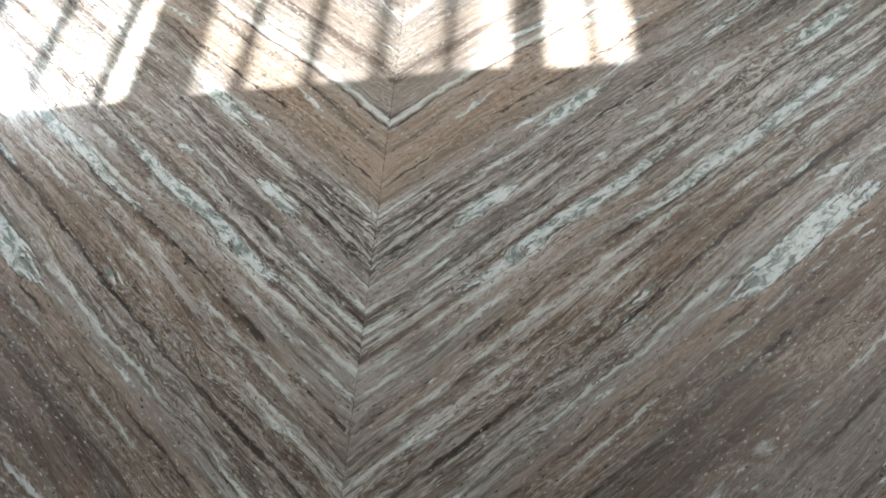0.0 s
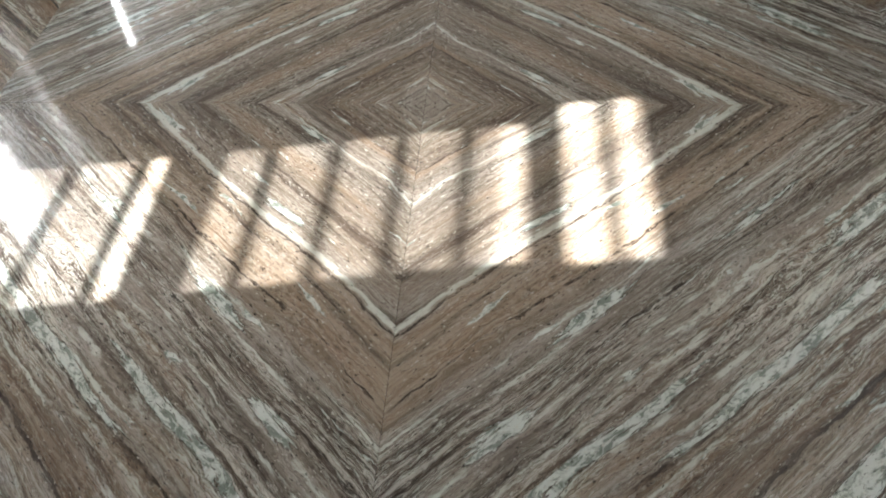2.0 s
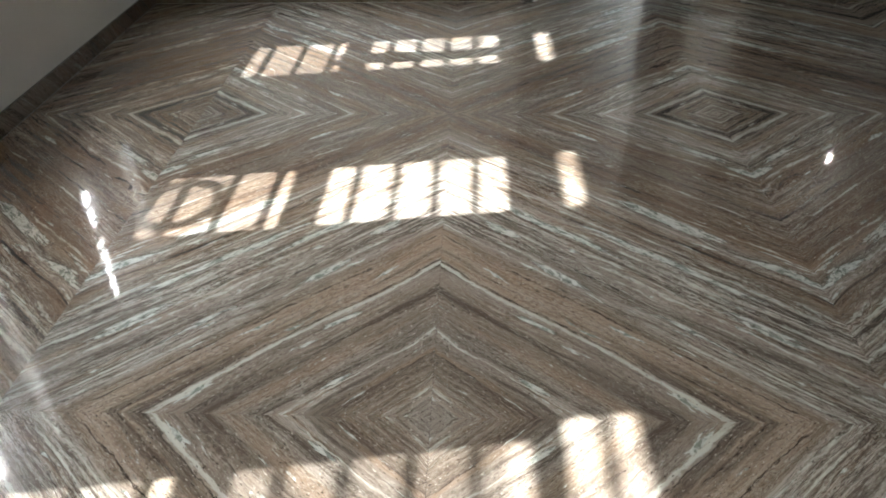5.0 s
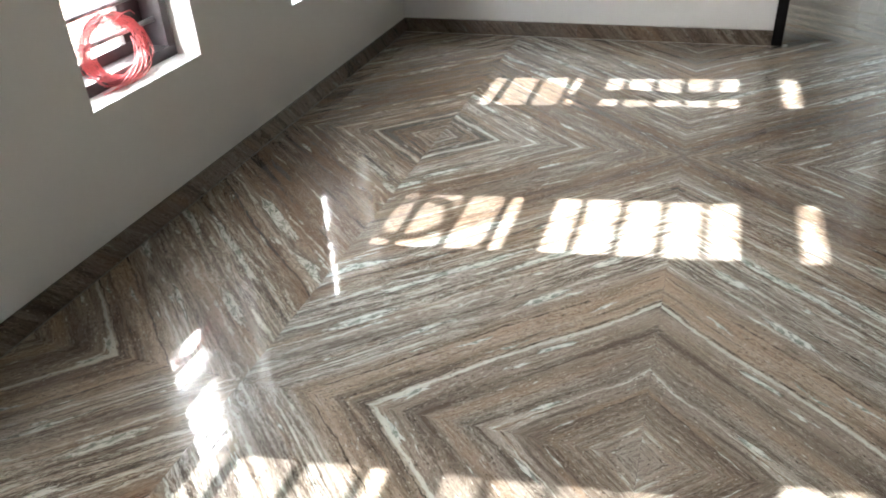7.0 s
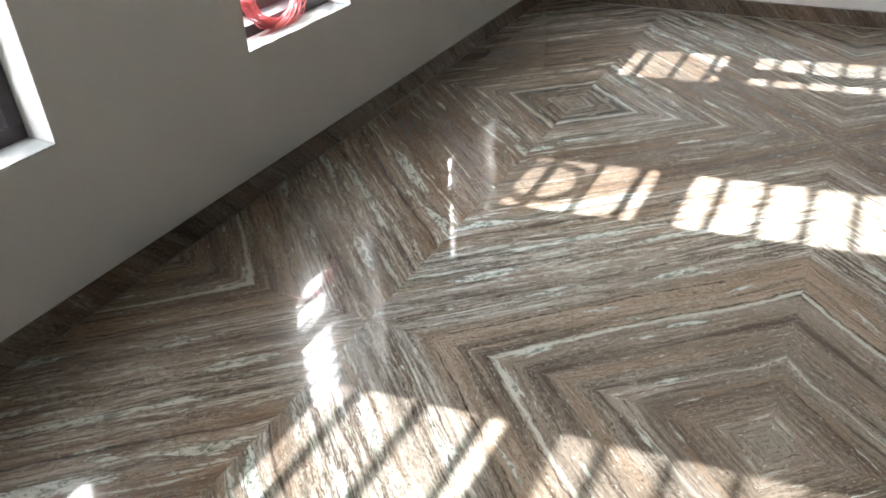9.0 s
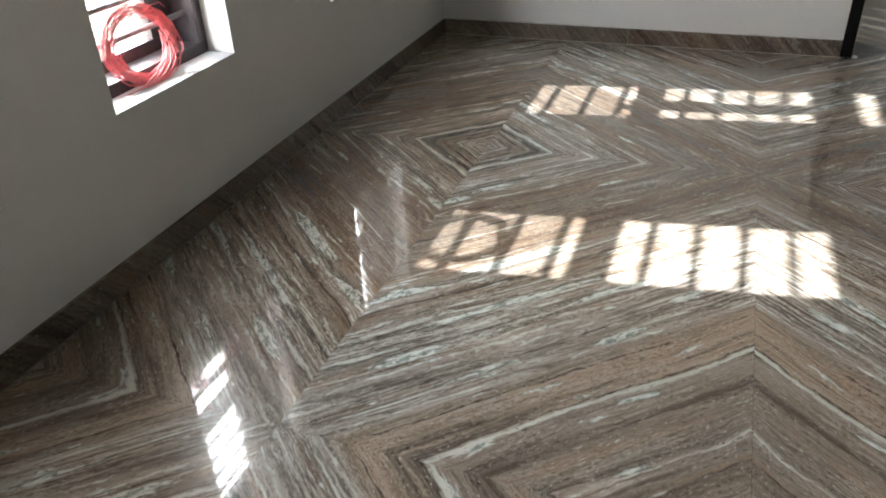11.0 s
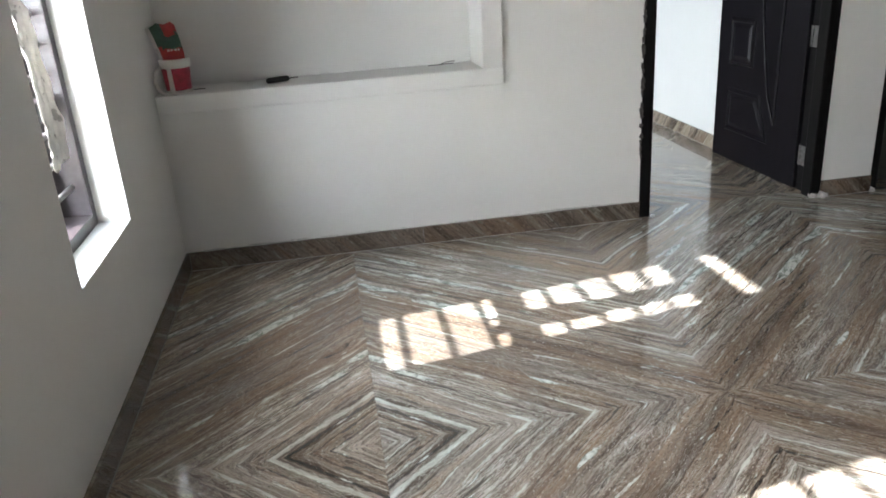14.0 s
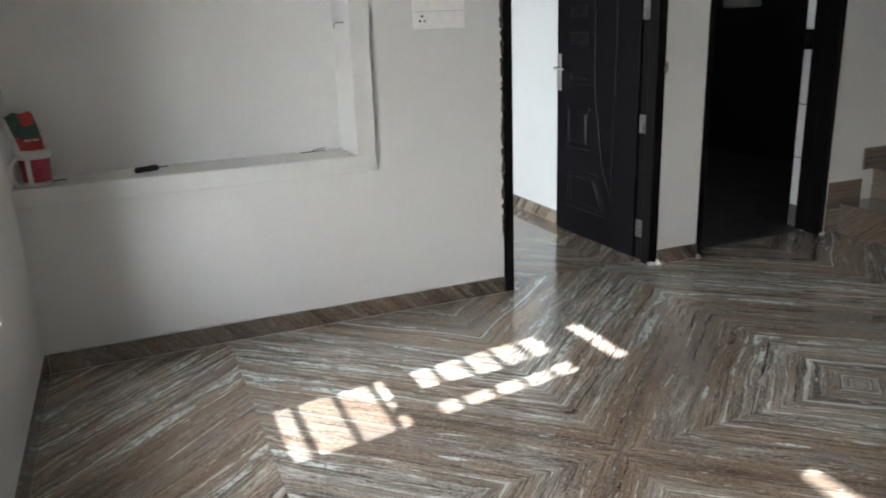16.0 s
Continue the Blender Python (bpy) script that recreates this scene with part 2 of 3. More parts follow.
def plain(name, color, rough=0.5, metal=0.0, vary=0.15, scale=20.0, bump=0.0, **more):
    n = Nodes(name)
    p = n.where("Object")
    big = n.noise(p, scale, 4.0, 0.6)
    col = n.mix(n.span(big, 0.3, 0.7), tuple(c * (1 - vary) for c in color), tuple(min(1.0, c * (1 + vary)) for c in color))
    if bump:
        n.bump(n.noise(p, scale * 4, 3.0, 0.6), bump, 0.003)
    return n.end(col, n.span(big, 0.3, 0.7, rough * 0.85, min(1.0, rough * 1.15)), metal, **more)


def dark_wood(name, color, rough=0.3):
    n = Nodes(name)
    x, y, z = n.split(n.where("Object"))
    g = n.noise(n.vec(n.math("MULTIPLY", x, 60.0), n.math("MULTIPLY", y, 60.0), n.math("MULTIPLY", z, 3.0)), 1.0, 4.0, 0.6, 0.3)
    col = n.mix(n.span(g, 0.35, 0.7), tuple(c * 0.6 for c in color), tuple(c * 1.4 for c in color))
    n.bump(g, 0.06, 0.002)
    return n.end(col, n.span(g, 0.3, 0.7, rough, rough + 0.1), **{"Specular IOR Level": 0.11})


MARBLE = marble("travertine_polished")
MARBLE_SKIRT = marble("travertine_skirting", (0.66, 0.605, 0.56), 0.28)
MARBLE_STAIR = marble("travertine_stair", (0.56, 0.51, 0.47), 0.32)
# slightly darker and browner, for the row along the window wall
MARBLE_BROWN = marble("travertine_browner", (0.92, 0.86, 0.81))
MARBLE_PASSAGE = marble("travertine_passage", (0.84, 0.80, 0.76), 0.4)
WALL = plaster("wall_paint_white", (0.725, 0.725, 0.705))
CEIL = plaster("ceiling_paint_white", (0.75, 0.75, 0.735))
# white paint toned darker and bluer than WALL, so daylit faces don't burn out
REVEAL = plaster("daylit_white_toned_down", (0.55, 0.57, 0.575), 0.3)
SCREED = plain("screed_joint_filler", (0.13, 0.11, 0.10), 0.9)
PALE_GROUT = plain("pale_grout", (0.44, 0.42, 0.39), 0.8, vary=0.35, scale=25)
GROUT = plain("dull_grout", (0.17, 0.16, 0.145), 0.8, vary=0.3, scale=25)
CEMENT = plain("cement_grout", (0.56, 0.55, 0.53), 0.9, vary=0.3, scale=60, bump=0.4)
WINDOW_STEEL = plain("window_frame_dark_brown", (0.046, 0.038, 0.041), 0.36, vary=0.35, scale=14)
BAR_STEEL = plain("window_bar_grey", (0.30, 0.29, 0.29), 0.4, 0.3, vary=0.25, scale=30)
DOOR_WOOD = dark_wood("door_dark_stain", (0.0042, 0.0036, 0.0052), 0.34)
FRAME_BLACK = dark_wood("door_frame_black", (0.0065, 0.006, 0.0065), 0.4)
CHROME = plain("brushed_steel", (0.30, 0.295, 0.29), 0.45, 1.0, vary=0.1, scale=40)
HINGE_STEEL = plain("worn_hinge_steel", (0.16, 0.155, 0.15), 0.5, 0.8, vary=0.35, scale=60)
SWITCH_WHITE = plain("switch_white_plastic", (0.88, 0.87, 0.85), 0.35, vary=0.03)
SOCKET_BLACK = plain("socket_hole_black", (0.015, 0.015, 0.015), 0.6)
WIRE_RED = plain("red_pvc_wire", (0.58, 0.15, 0.16), 0.55, vary=0.2, scale=30)
TUB_RED = plain("tub_red_print", (0.40, 0.030, 0.055), 0.4, vary=0.3, scale=45)
TUB_WHITE = plain("tub_white_plastic", (0.72, 0.70, 0.66), 0.4, vary=0.05)
BAG_GREEN = plain("bag_green_film", (0.035, 0.085, 0.055), 0.35, vary=0.3, scale=30)
BAG_RED = plain("bag_red_film", (0.42, 0.04, 0.035), 0.35, vary=0.2, scale=30)
BLACK_GRIP = plain("black_rubber_grip", (0.018, 0.017, 0.017), 0.45)
SHEET = plain("clear_plastic_sheet", (0.64, 0.63, 0.60), 0.3, vary=0.25, scale=22, bump=0.5, **{"Transmission Weight": 0.25})
TILE_WHITE = plain("glazed_white_tile", (0.66, 0.69, 0.72), 0.12, vary=0.04, scale=5)
TILE_BLACK = plain("glazed_black_tile", (0.012, 0.012, 0.013), 0.12)
# near-black base colour stands for the washroom's lack of light
BATH_UNLIT = plain("unlit_room_black", (0.020, 0.020, 0.022), 0.45, vary=0.1, scale=6)
DUSTY = plain("dusty_glass", (0.55, 0.52, 0.47), 0.35, vary=0.1, scale=9, **{"Alpha": 0.42})
FILMED = plain("lightly_dusty_glass", (0.55, 0.53, 0.49), 0.3, vary=0.1, scale=9, **{"Alpha": 0.2})
# pebbled glass: a close grid of small blobs that hold back part of the light
gl = Nodes("pebbled_glass")
vo = gl.tree.nodes.new("ShaderNodeTexVoronoi")
vo.inputs["Scale"].default_value, vo.inputs["Randomness"].default_value = 62.0, 0.45
gl.put("", vo.inputs["Vector"], gl.where("Object"))
PEBBLED = gl.end((0.62, 0.60, 0.56), 0.3, Alpha=gl.span(vo.outputs["Distance"], 0.22, 0.36, 0.62, 0.24))
EARTH = plain("outside_ground_sand", (0.30, 0.25, 0.19), 0.95, vary=0.25, scale=2.0, bump=0.3)


# ---- mesh helpers ----
def box(bm, lo, hi, bevel=0.0):
    r = bmesh.ops.create_cube(bm, size=1.0)
    vs = r["verts"]
    for v in vs:
        v.co = Vector([lo[i] + (v.co[i] + 0.5) * (hi[i] - lo[i]) for i in range(3)])
    if bevel:
        es = list({e for v in vs for e in v.link_edges})
        bmesh.ops.bevel(bm, geom=es, offset=bevel, segments=2, affect="EDGES", profile=0.5)
    return vs


def rod(bm, a, b, r, sides=12, r2=None):
    a, b = Vector(a), Vector(b)
    m = Matrix.Translation((a + b) / 2) @ (b - a).to_track_quat("Z", "Y").to_matrix().to_4x4()
    bmesh.ops.create_cone(bm, cap_ends=True, segments=sides, radius1=r, radius2=r if r2 is None else r2, depth=(b - a).length, matrix=m)


def lathe(bm, profile, sides=32, m=None):
    rings = []
    for r, z in profile:
        ring = []
        for i in range(sides):
            a = 2 * math.pi * i / sides
            c = Vector((r * math.cos(a), r * math.sin(a), z))
            ring.append(bm.verts.new(m @ c if m else c))
        rings.append(ring)
    for p, q in zip(rings, rings[1:]):
        for i in range(sides):
            j = (i + 1) % sides
            bm.faces.new((p[i], p[j], q[j], q[i]))
    return rings


def tube(bm, pts, r, sides=6):
    """A tube along a line of points."""
    prev = None
    side = Vector((0.3, 0.5, 0.81)).normalized()
    for i, p in enumerate(pts):
        d = (pts[min(i + 1, len(pts) - 1)] - pts[max(i - 1, 0)]).normalized()
        side = (side - d * side.dot(d)).normalized()
        up = d.cross(side)
        ring = [bm.verts.new(p + r * (math.cos(6.2832 * k / sides) * side + math.sin(6.2832 * k / sides) * up)) for k in range(sides)]
        if prev:
            for k in range(sides):
                bm.faces.new((prev[k], prev[(k + 1) % sides], ring[(k + 1) % sides], ring[k]))
        prev = ring


def mesh_of(name, bm, material, smooth=False):
    bmesh.ops.recalc_face_normals(bm, faces=bm.faces)
    me = bpy.data.meshes.new(name)
    bm.to_mesh(me)
    bm.free()
    me.materials.append(material)
    if smooth:
        for p in me.polygons:
            p.use_smooth = True
    return me


def part(name, bm, material, parent=None, label="", smooth=False):
    ob = new(name, mesh_of(name, bm, material, smooth))
    if parent is not None:
        ob.parent = parent
    return tagged(ob, label) if label else ob


def part_box(name, lo, hi, material, parent=None, label="", bevel=0.002):
    bm = bmesh.new()
    box(bm, lo, hi, bevel)
    return part(name, bm, material, parent, label)


def structure(name, boxes, material, label, category):
    bm = bmesh.new()
    for lo, hi in boxes:
        box(bm, lo, hi)
    return tagged(part(name, bm, material), label, category, kind="structure")


def thing(name, at, label, category, group="", turn=0.0):
    ob = new(name)
    ob.matrix_basis = pose(*at, 0, 0, turn)
    ob.empty_display_size = 0.05
    return tagged(ob, label, category, group)


# ---- plan ----
XL, YB = -1.748, 5.19          # inner faces of the window wall and of the niche wall
XR, YF, ZC = 7.4, -4.2, 3.05   # far right wall, wall behind, ceiling
XO = -1.99                    # outer face of the window wall
YE = 12.4                     # end of the room behind the open door
SILL, HEAD, WIDE = 0.512, 1.66, 0.62
WINDOWS = [1.005, 2.41, 3.785]
DOOR1 = (0.475, 1.472)
DOOR2 = (1.757, 2.785)
DOOR_H = 2.10
WALL_T = 0.18

# window wall: solid below and above, piers between
piers, y = [], YF - 0.2
for y0 in WINDOWS:
    piers.append((y, y0))
    y = y0 + WIDE
piers.append((y, YB + 0.32))
bx = [((XO, YF - 0.2, -0.05), (XL, YB + 0.32, SILL)), ((XO, YF - 0.2, HEAD), (XL, YB + 0.32, ZC))]
bx += [((XO, a, SILL), (XL, b, HEAD)) for a, b in piers]
structure("wall_west", bx, WALL, "white painted plaster wall with three barred windows", "wall")

# niche wall, with the door openings and the niche cut into it
NX1, NZ0, NZ1, NY = -0.299, 0.815, 2.15, YB + 0.27
bx = [((XL, YB, -0.05), (NX1, YB + 0.32, NZ0)), ((XL, YB, NZ1), (NX1, YB + 0.32, ZC)), ((XL, NY, NZ0), (NX1, YB + 0.32, NZ1)),
      ((NX1, YB, -0.05), (DOOR1[0], YB + 0.32, ZC))]
structure("wall_north", bx, WALL, "white painted wall with a long recessed display niche", "wall")
structure("wall_north_head", [((DOOR1[0], YB, DOOR_H + 0.07), (DOOR1[1], YB + WALL_T, ZC)), ((DOOR2[0], YB, DOOR_H + 0.07), (DOOR2[1], YB + WALL_T, ZC))],
          WALL, "white plaster above the two door frames", "wall")
structure("wall_pier", [((DOOR1[1], YB, -0.05), (DOOR2[0], YB + WALL_T, ZC))], WALL, "narrow white wall between two black door frames", "wall")
structure("wall_stair", [((DOOR2[1], YB, -0.05), (XR, YB + WALL_T, ZC))], WALL, "white plaster wall beside the marble staircase", "wall")
structure("wall_east", [((XR, YF, -0.05), (XR + 0.2, YB + WALL_T, ZC))], WALL, "plain white plaster wall", "wall")
structure("wall_south", [((XL, YF - 0.2, -0.05), (XR + 0.2, YF, ZC))], WALL, "plain white plaster wall", "wall")
structure("wall_spur", [((1.165, YF, -0.05), (1.32, 1.835, ZC))], WALL, "white plaster wall that ends beside the hall", "wall")
structure("ceiling", [((XO, YF - 0.2, ZC), (XR + 0.2, YE + 0.2, ZC + 0.15))], CEIL, "plain white painted ceiling", "ceiling")
# room behind the open door: lit through an unseen window in its west wall
RX = 1.475
AY0, AY1, AZ0 = 7.35, 8.75, 0.175
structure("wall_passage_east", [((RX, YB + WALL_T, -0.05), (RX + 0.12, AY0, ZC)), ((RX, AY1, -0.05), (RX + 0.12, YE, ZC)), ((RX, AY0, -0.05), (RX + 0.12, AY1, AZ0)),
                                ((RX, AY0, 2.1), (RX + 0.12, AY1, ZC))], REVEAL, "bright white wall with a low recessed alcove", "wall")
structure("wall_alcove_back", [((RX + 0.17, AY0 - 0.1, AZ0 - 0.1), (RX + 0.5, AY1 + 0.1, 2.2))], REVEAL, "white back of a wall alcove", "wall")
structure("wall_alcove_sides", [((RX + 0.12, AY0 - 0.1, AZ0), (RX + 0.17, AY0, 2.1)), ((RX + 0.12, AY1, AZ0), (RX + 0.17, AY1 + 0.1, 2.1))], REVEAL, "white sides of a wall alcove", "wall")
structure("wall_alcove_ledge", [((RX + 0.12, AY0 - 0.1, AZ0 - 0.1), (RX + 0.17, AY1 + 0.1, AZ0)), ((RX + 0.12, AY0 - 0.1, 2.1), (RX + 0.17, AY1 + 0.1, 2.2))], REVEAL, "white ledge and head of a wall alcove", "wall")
structure("wall_passage_end", [((XL, YE, -0.05), (RX + 0.5, YE + 0.2, ZC))], WALL, "plain white plaster wall", "wall")
structure("wall_passage_west", [((XO, YB + 0.32, -0.05), (XL, 5.75, ZC)), ((XO, 6.85, -0.05), (XL, YE + 0.2, ZC)), ((XO, 5.75, -0.05), (XL, 6.85, 0.52)),
                                ((XO, 5.75, 1.18), (XL, 6.85, ZC))], WALL, "white wall with a window opening", "wall")
# washroom behind the second door: its darkness is put into the wall colour
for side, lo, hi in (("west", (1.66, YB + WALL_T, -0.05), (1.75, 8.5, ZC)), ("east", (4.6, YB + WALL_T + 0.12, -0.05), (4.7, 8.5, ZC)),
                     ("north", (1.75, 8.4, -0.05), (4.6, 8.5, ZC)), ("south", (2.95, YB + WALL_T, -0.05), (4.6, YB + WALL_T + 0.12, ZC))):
    structure("wall_washroom_" + side, [(lo, hi)], BATH_UNLIT, "plain washroom wall, near black to stand for the unlit room", "wall")

# added sun block, out of view: keeps direct sun out of the passage window
structure("wall_sun_block", [((-4.2, 4.95, -0.5), (-4.0, 9.5, 4.2))], WALL, "unseen tall plain wall added to shade the passage window", "wall")

# niche border: a raised plaster band
bm = bmesh.new()
box(bm, (XL + 0.002, YB - 0.021, 0.737), (-0.205, YB, NZ0), 0.003)
box(bm, (NX1, YB - 0.021, NZ0), (-0.205, YB, NZ1 + 0.08), 0.003)
tagged(part("trim_niche", bm, WALL), "raised white plaster band round the niche", "trim", kind="structure")

# ground outside
bm = bmesh.new()
box(bm, (-400, -400, -0.6), (400, 400, -0.45))
tagged(part("ground", bm, EARTH), "sandy open ground outside the house", "ground", kind="structure")


# ---- windows ----
def window(y0, solid_top, index):
    y1 = y0 + WIDE
    w = new("window_%d" % index)
    tagged(w, "dark brown steel window frame with horizontal grey bars", "window", "windows of the hall", "structure")
    xf, xm, xs = -1.855, -1.95, -1.985
    # deep frame, then the sash behind it
    part_box("frame_bottom", (xm, y0, SILL), (xf, y1, SILL + 0.045), WINDOW_STEEL, w)
    part_box("frame_top", (xm, y0, HEAD - 0.05), (xf, y1, HEAD), WINDOW_STEEL, w)
    part_box("frame_side", (xm, y0, SILL + 0.045), (xf, y0 + 0.045, HEAD - 0.05), WINDOW_STEEL, w)
    part_box("frame_side", (xm, y1 - 0.045, SILL + 0.045), (xf, y1, HEAD - 0.05), WINDOW_STEEL, w)
    part_box("sash_bottom", (xs, y0, SILL), (xm, y1, 0.598), WINDOW_STEEL, w)
    zt = HEAD if solid_top else 1.42
    part_box("sash_side", (xs, y0, 0.598), (xm, y0 + 0.06, zt), WINDOW_STEEL, w)
    part_box("sash_side", (xs, y1 - 0.165, 0.598), (xm, y1, zt), WINDOW_STEEL, w)
    if not solid_top:
        part_box("sash_side", (xs, y0, zt), (xm, y0 + 0.016, HEAD), WINDOW_STEEL, w)
        part_box("sash_side", (xs, y1 - 0.11, zt), (xm, y1, HEAD), WINDOW_STEEL, w)
    part_box("transom", (-1.925, y0 + 0.045, 0.908), (-1.885, y1 - 0.045, 0.972), WINDOW_STEEL, w)
    part_box("transom", (-1.925, y0 + 0.045, 1.39 if solid_top else 1.40), (-1.885, y1 - 0.045, 1.50 if solid_top else 1.436), WINDOW_STEEL, w)
    part_box("sash_top", (xs, y0 + (0.06 if solid_top else 0.016), 1.597), (xm, y1 - (0.165 if solid_top else 0.11), HEAD), WINDOW_STEEL, w)
    for z in [0.66, 0.764, 0.862, 1.04, 1.13, 1.22, 1.31] + ([] if solid_top else [1.50]):
        bm = bmesh.new()
        rod(bm, (-1.90, y0 + 0.04, z), (-1.90, y1 - 0.04, z), 0.010, 10)
        part("bar", bm, BAR_STEEL, w, "grey steel bar", True)
    if not solid_top:
        for za, zb in ((0.595, 0.91), (0.97, 1.40)):
            part_box("pane", (-1.972, y0 + 0.058, za), (-1.968, y1 - 0.163, zb), DUSTY, w, "dusty glass pane", 0.0)
    else:
        part_box("pane", (-1.972, y0 + 0.058, 0.595), (-1.968, y1 - 0.163, 0.91), PEBBLED, w, "pebbled glass pane", 0.0)
    if index == 3:
        part_box("pane", (-1.972, y0 + 0.058, 0.97), (-1.968, y1 - 0.163, 1.39), FILMED, w, "lightly dusty glass pane", 0.0)
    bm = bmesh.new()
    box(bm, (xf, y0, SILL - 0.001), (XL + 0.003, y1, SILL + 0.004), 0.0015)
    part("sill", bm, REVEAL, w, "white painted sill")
    return w


for i, y0 in enumerate(WINDOWS):
    window(y0, i > 0, i + 1)


# ---- doors ----
def frame_post(name, lo, hi, parent):
    bm = bmesh.new()
    box(bm, lo, hi, 0.004)
    return part(name, bm, FRAME_BLACK, parent)


def door_frame(name, x0, x1, post, depth, label):
    w = new(name)
    tagged(w, label, "door frame", kind="structure")
    frame_post("post", (x0, YB - 0.004, 0.0), (x0 + post, YB + depth, DOOR_H), w)
    frame_post("post", (x1 - post, YB - 0.004, 0.0), (x1, YB + depth, DOOR_H), w)
    frame_post("head", (x0, YB - 0.004, DOOR_H), (x1, YB + depth, DOOR_H + 0.07), w)
    frame_post("stop", (x1 - 0.03, YB + depth, 0.0), (x1 - 0.001, YB + WALL_T + 0.02, DOOR_H), w)
    return w


door_frame("door_frame_1", *DOOR1, 0.058, 0.075, "black painted door frame with ragged cement edges")
door_frame("door_frame_2", *DOOR2, 0.04, 0.10, "black door frame of a dark washroom")

# ragged plaster along the frame's edge
def lump(bm, at, r, seed, flat=0.6):
    rr = random.Random(seed)
    m = bmesh.ops.create_icosphere(bm, subdivisions=2, radius=r)
    off = Vector((rr.random() * 9, rr.random() * 9, rr.random() * 9))
    for v in m["verts"]:
        v.co *= 0.75 + 0.6 * noise.noise(v.co * (1.2 / r) + off)
        v.co.z *= flat
        v.co += Vector(at)


rng = random.Random(4)
bm = bmesh.new()
z = 0.32
while z < 2.05:
    r = rng.uniform(0.006, 0.013)
    lump(bm, (DOOR1[0] - rng.uniform(-0.002, 0.004), YB - 0.001, z), r, rng.randrange(999), rng.uniform(1.2, 3.0))
    z += r * rng.uniform(1.2, 5.0)
tagged(part("trim_frame_edge", bm, plain("rough_dark_filler", (0.05, 0.044, 0.04), 0.9, vary=0.3, scale=60)), "ragged dark filler along the door frame", "trim", kind="structure")
bm = bmesh.new()
lump(bm, (1.478, YB - 0.001, 1.12), 0.02, 77, 2.2)
tagged(part("trim_filler_smear", bm, plain("grey_filler", (0.25, 0.24, 0.23), 0.9, vary=0.3, scale=60)), "grey filler smear at the frame's edge", "trim", kind="structure")

for k, (x, y, r) in enumerate([(0.548, YB - 0.008, 0.012), (1.43, YB - 0.006, 0.024), (1.478, YB - 0.012, 0.030), (1.765, YB - 0.012, 0.020), (2.77, YB - 0.01, 0.022)]):
    bm = bmesh.new()
    lump(bm, (x, y, r * 0.35), r, k, 1.0)
    lump(bm, (x + r * 0.7, y + 0.004, r * 0.3), r * 0.7, k + 30, 0.9)
    tagged(part("cement_lump", bm, CEMENT), "rough pale cement lump at the foot of a door frame", "cement", "cement lumps")

LEAF = thing("panel_door", (1.42, 5.352, 0.008), "open black-brown moulded panel door with steel handle", "door", turn=91.0)
LW, LH, LT = 0.857, 2.07, 0.03
part_box("leaf", (0, -LT, 0), (LW, 0, LH), DOOR_WOOD, LEAF, bevel=0.003)


def raised_panel(quad):
    """A moulded field: outer lip, groove, raised middle. quad: corners in leaf coordinates (along, up)."""
    bm = bmesh.new()
    c = Vector((sum(p[0] for p in quad) / 4, sum(p[1] for p in quad) / 4))
    rings = []
    for k, h in ((0.0, 0.0), (0.008, 0.009), (0.018, 0.009), (0.028, 0.001), (0.036, 0.001), (0.055, 0.008)):
        ring = []
        for px, pz in quad:
            dx, dz = (1 if c.x > px else -1), (1 if c.y > pz else -1)
            ring.append(bm.verts.new((px + dx * k, h + 0.0004, pz + dz * k)))
        rings.append(ring)
    for p, q in zip(rings, rings[1:]):
        for i in range(4):
            j = (i + 1) % 4
            bm.faces.new((p[i], p[j], q[j], q[i]))
    bm.faces.new(rings[-1])
    return part("moulded_panel", bm, DOOR_WOOD, LEAF)


H0 = 5.425
for ya, yb, ya2, yb2, za, zb in [(6.15, 5.70, 6.145, 5.80, 0.18, 0.44), (6.153, 5.89, 6.153, 5.89, 0.58, 0.85), (6.13, 5.91, 6.13, 5.915, 0.99, 1.07),
                                 (6.13, 5.915, 6.13, 5.92, 1.235, 1.31), (6.135, 5.925, 6.135, 5.925, 1.40, 1.47), (6.15, 5.90, 6.15, 5.90, 1.58, 1.88)]:
    raised_panel([(yb - H0, za), (ya - H0, za), (ya2 - H0, zb), (yb2 - H0, zb)])
# two long curved mouldings that meet low on the leaf
for pts in ([(0.222, 0.30), (0.30, 0.45), (0.345, 0.62), (0.395, 0.85), (0.417, 1.05), (0.422, 1.3), (0.425, 1.55), (0.41, 1.95)],
            [(0.222, 0.30), (0.222, 0.5), (0.219, 0.75), (0.209, 1.0), (0.205, 1.25), (0.206, 1.5), (0.24, 1.75), (0.41, 1.95)]):
    cv = [Vector((x, 0.002, z)) for x, z in pts]
    fine = []
    for i in range(len(cv) - 1):
        p0, p1, p2, p3 = cv[max(i - 1, 0)], cv[i], cv[i + 1], cv[min(i + 2, len(cv) - 1)]
        for k in range(6):
            t = k / 6
            fine.append(0.5 * (2 * p1 + (p2 - p0) * t + (2 * p0 - 5 * p1 + 4 * p2 - p3) * t * t + (3 * p1 - p0 - 3 * p2 + p3) * t ** 3))
    fine.append(cv[-1])
    bm = bmesh.new()
    tube(bm, fine, 0.008, 8)
    part("curved_moulding", bm, DOOR_WOOD, LEAF, smooth=True)
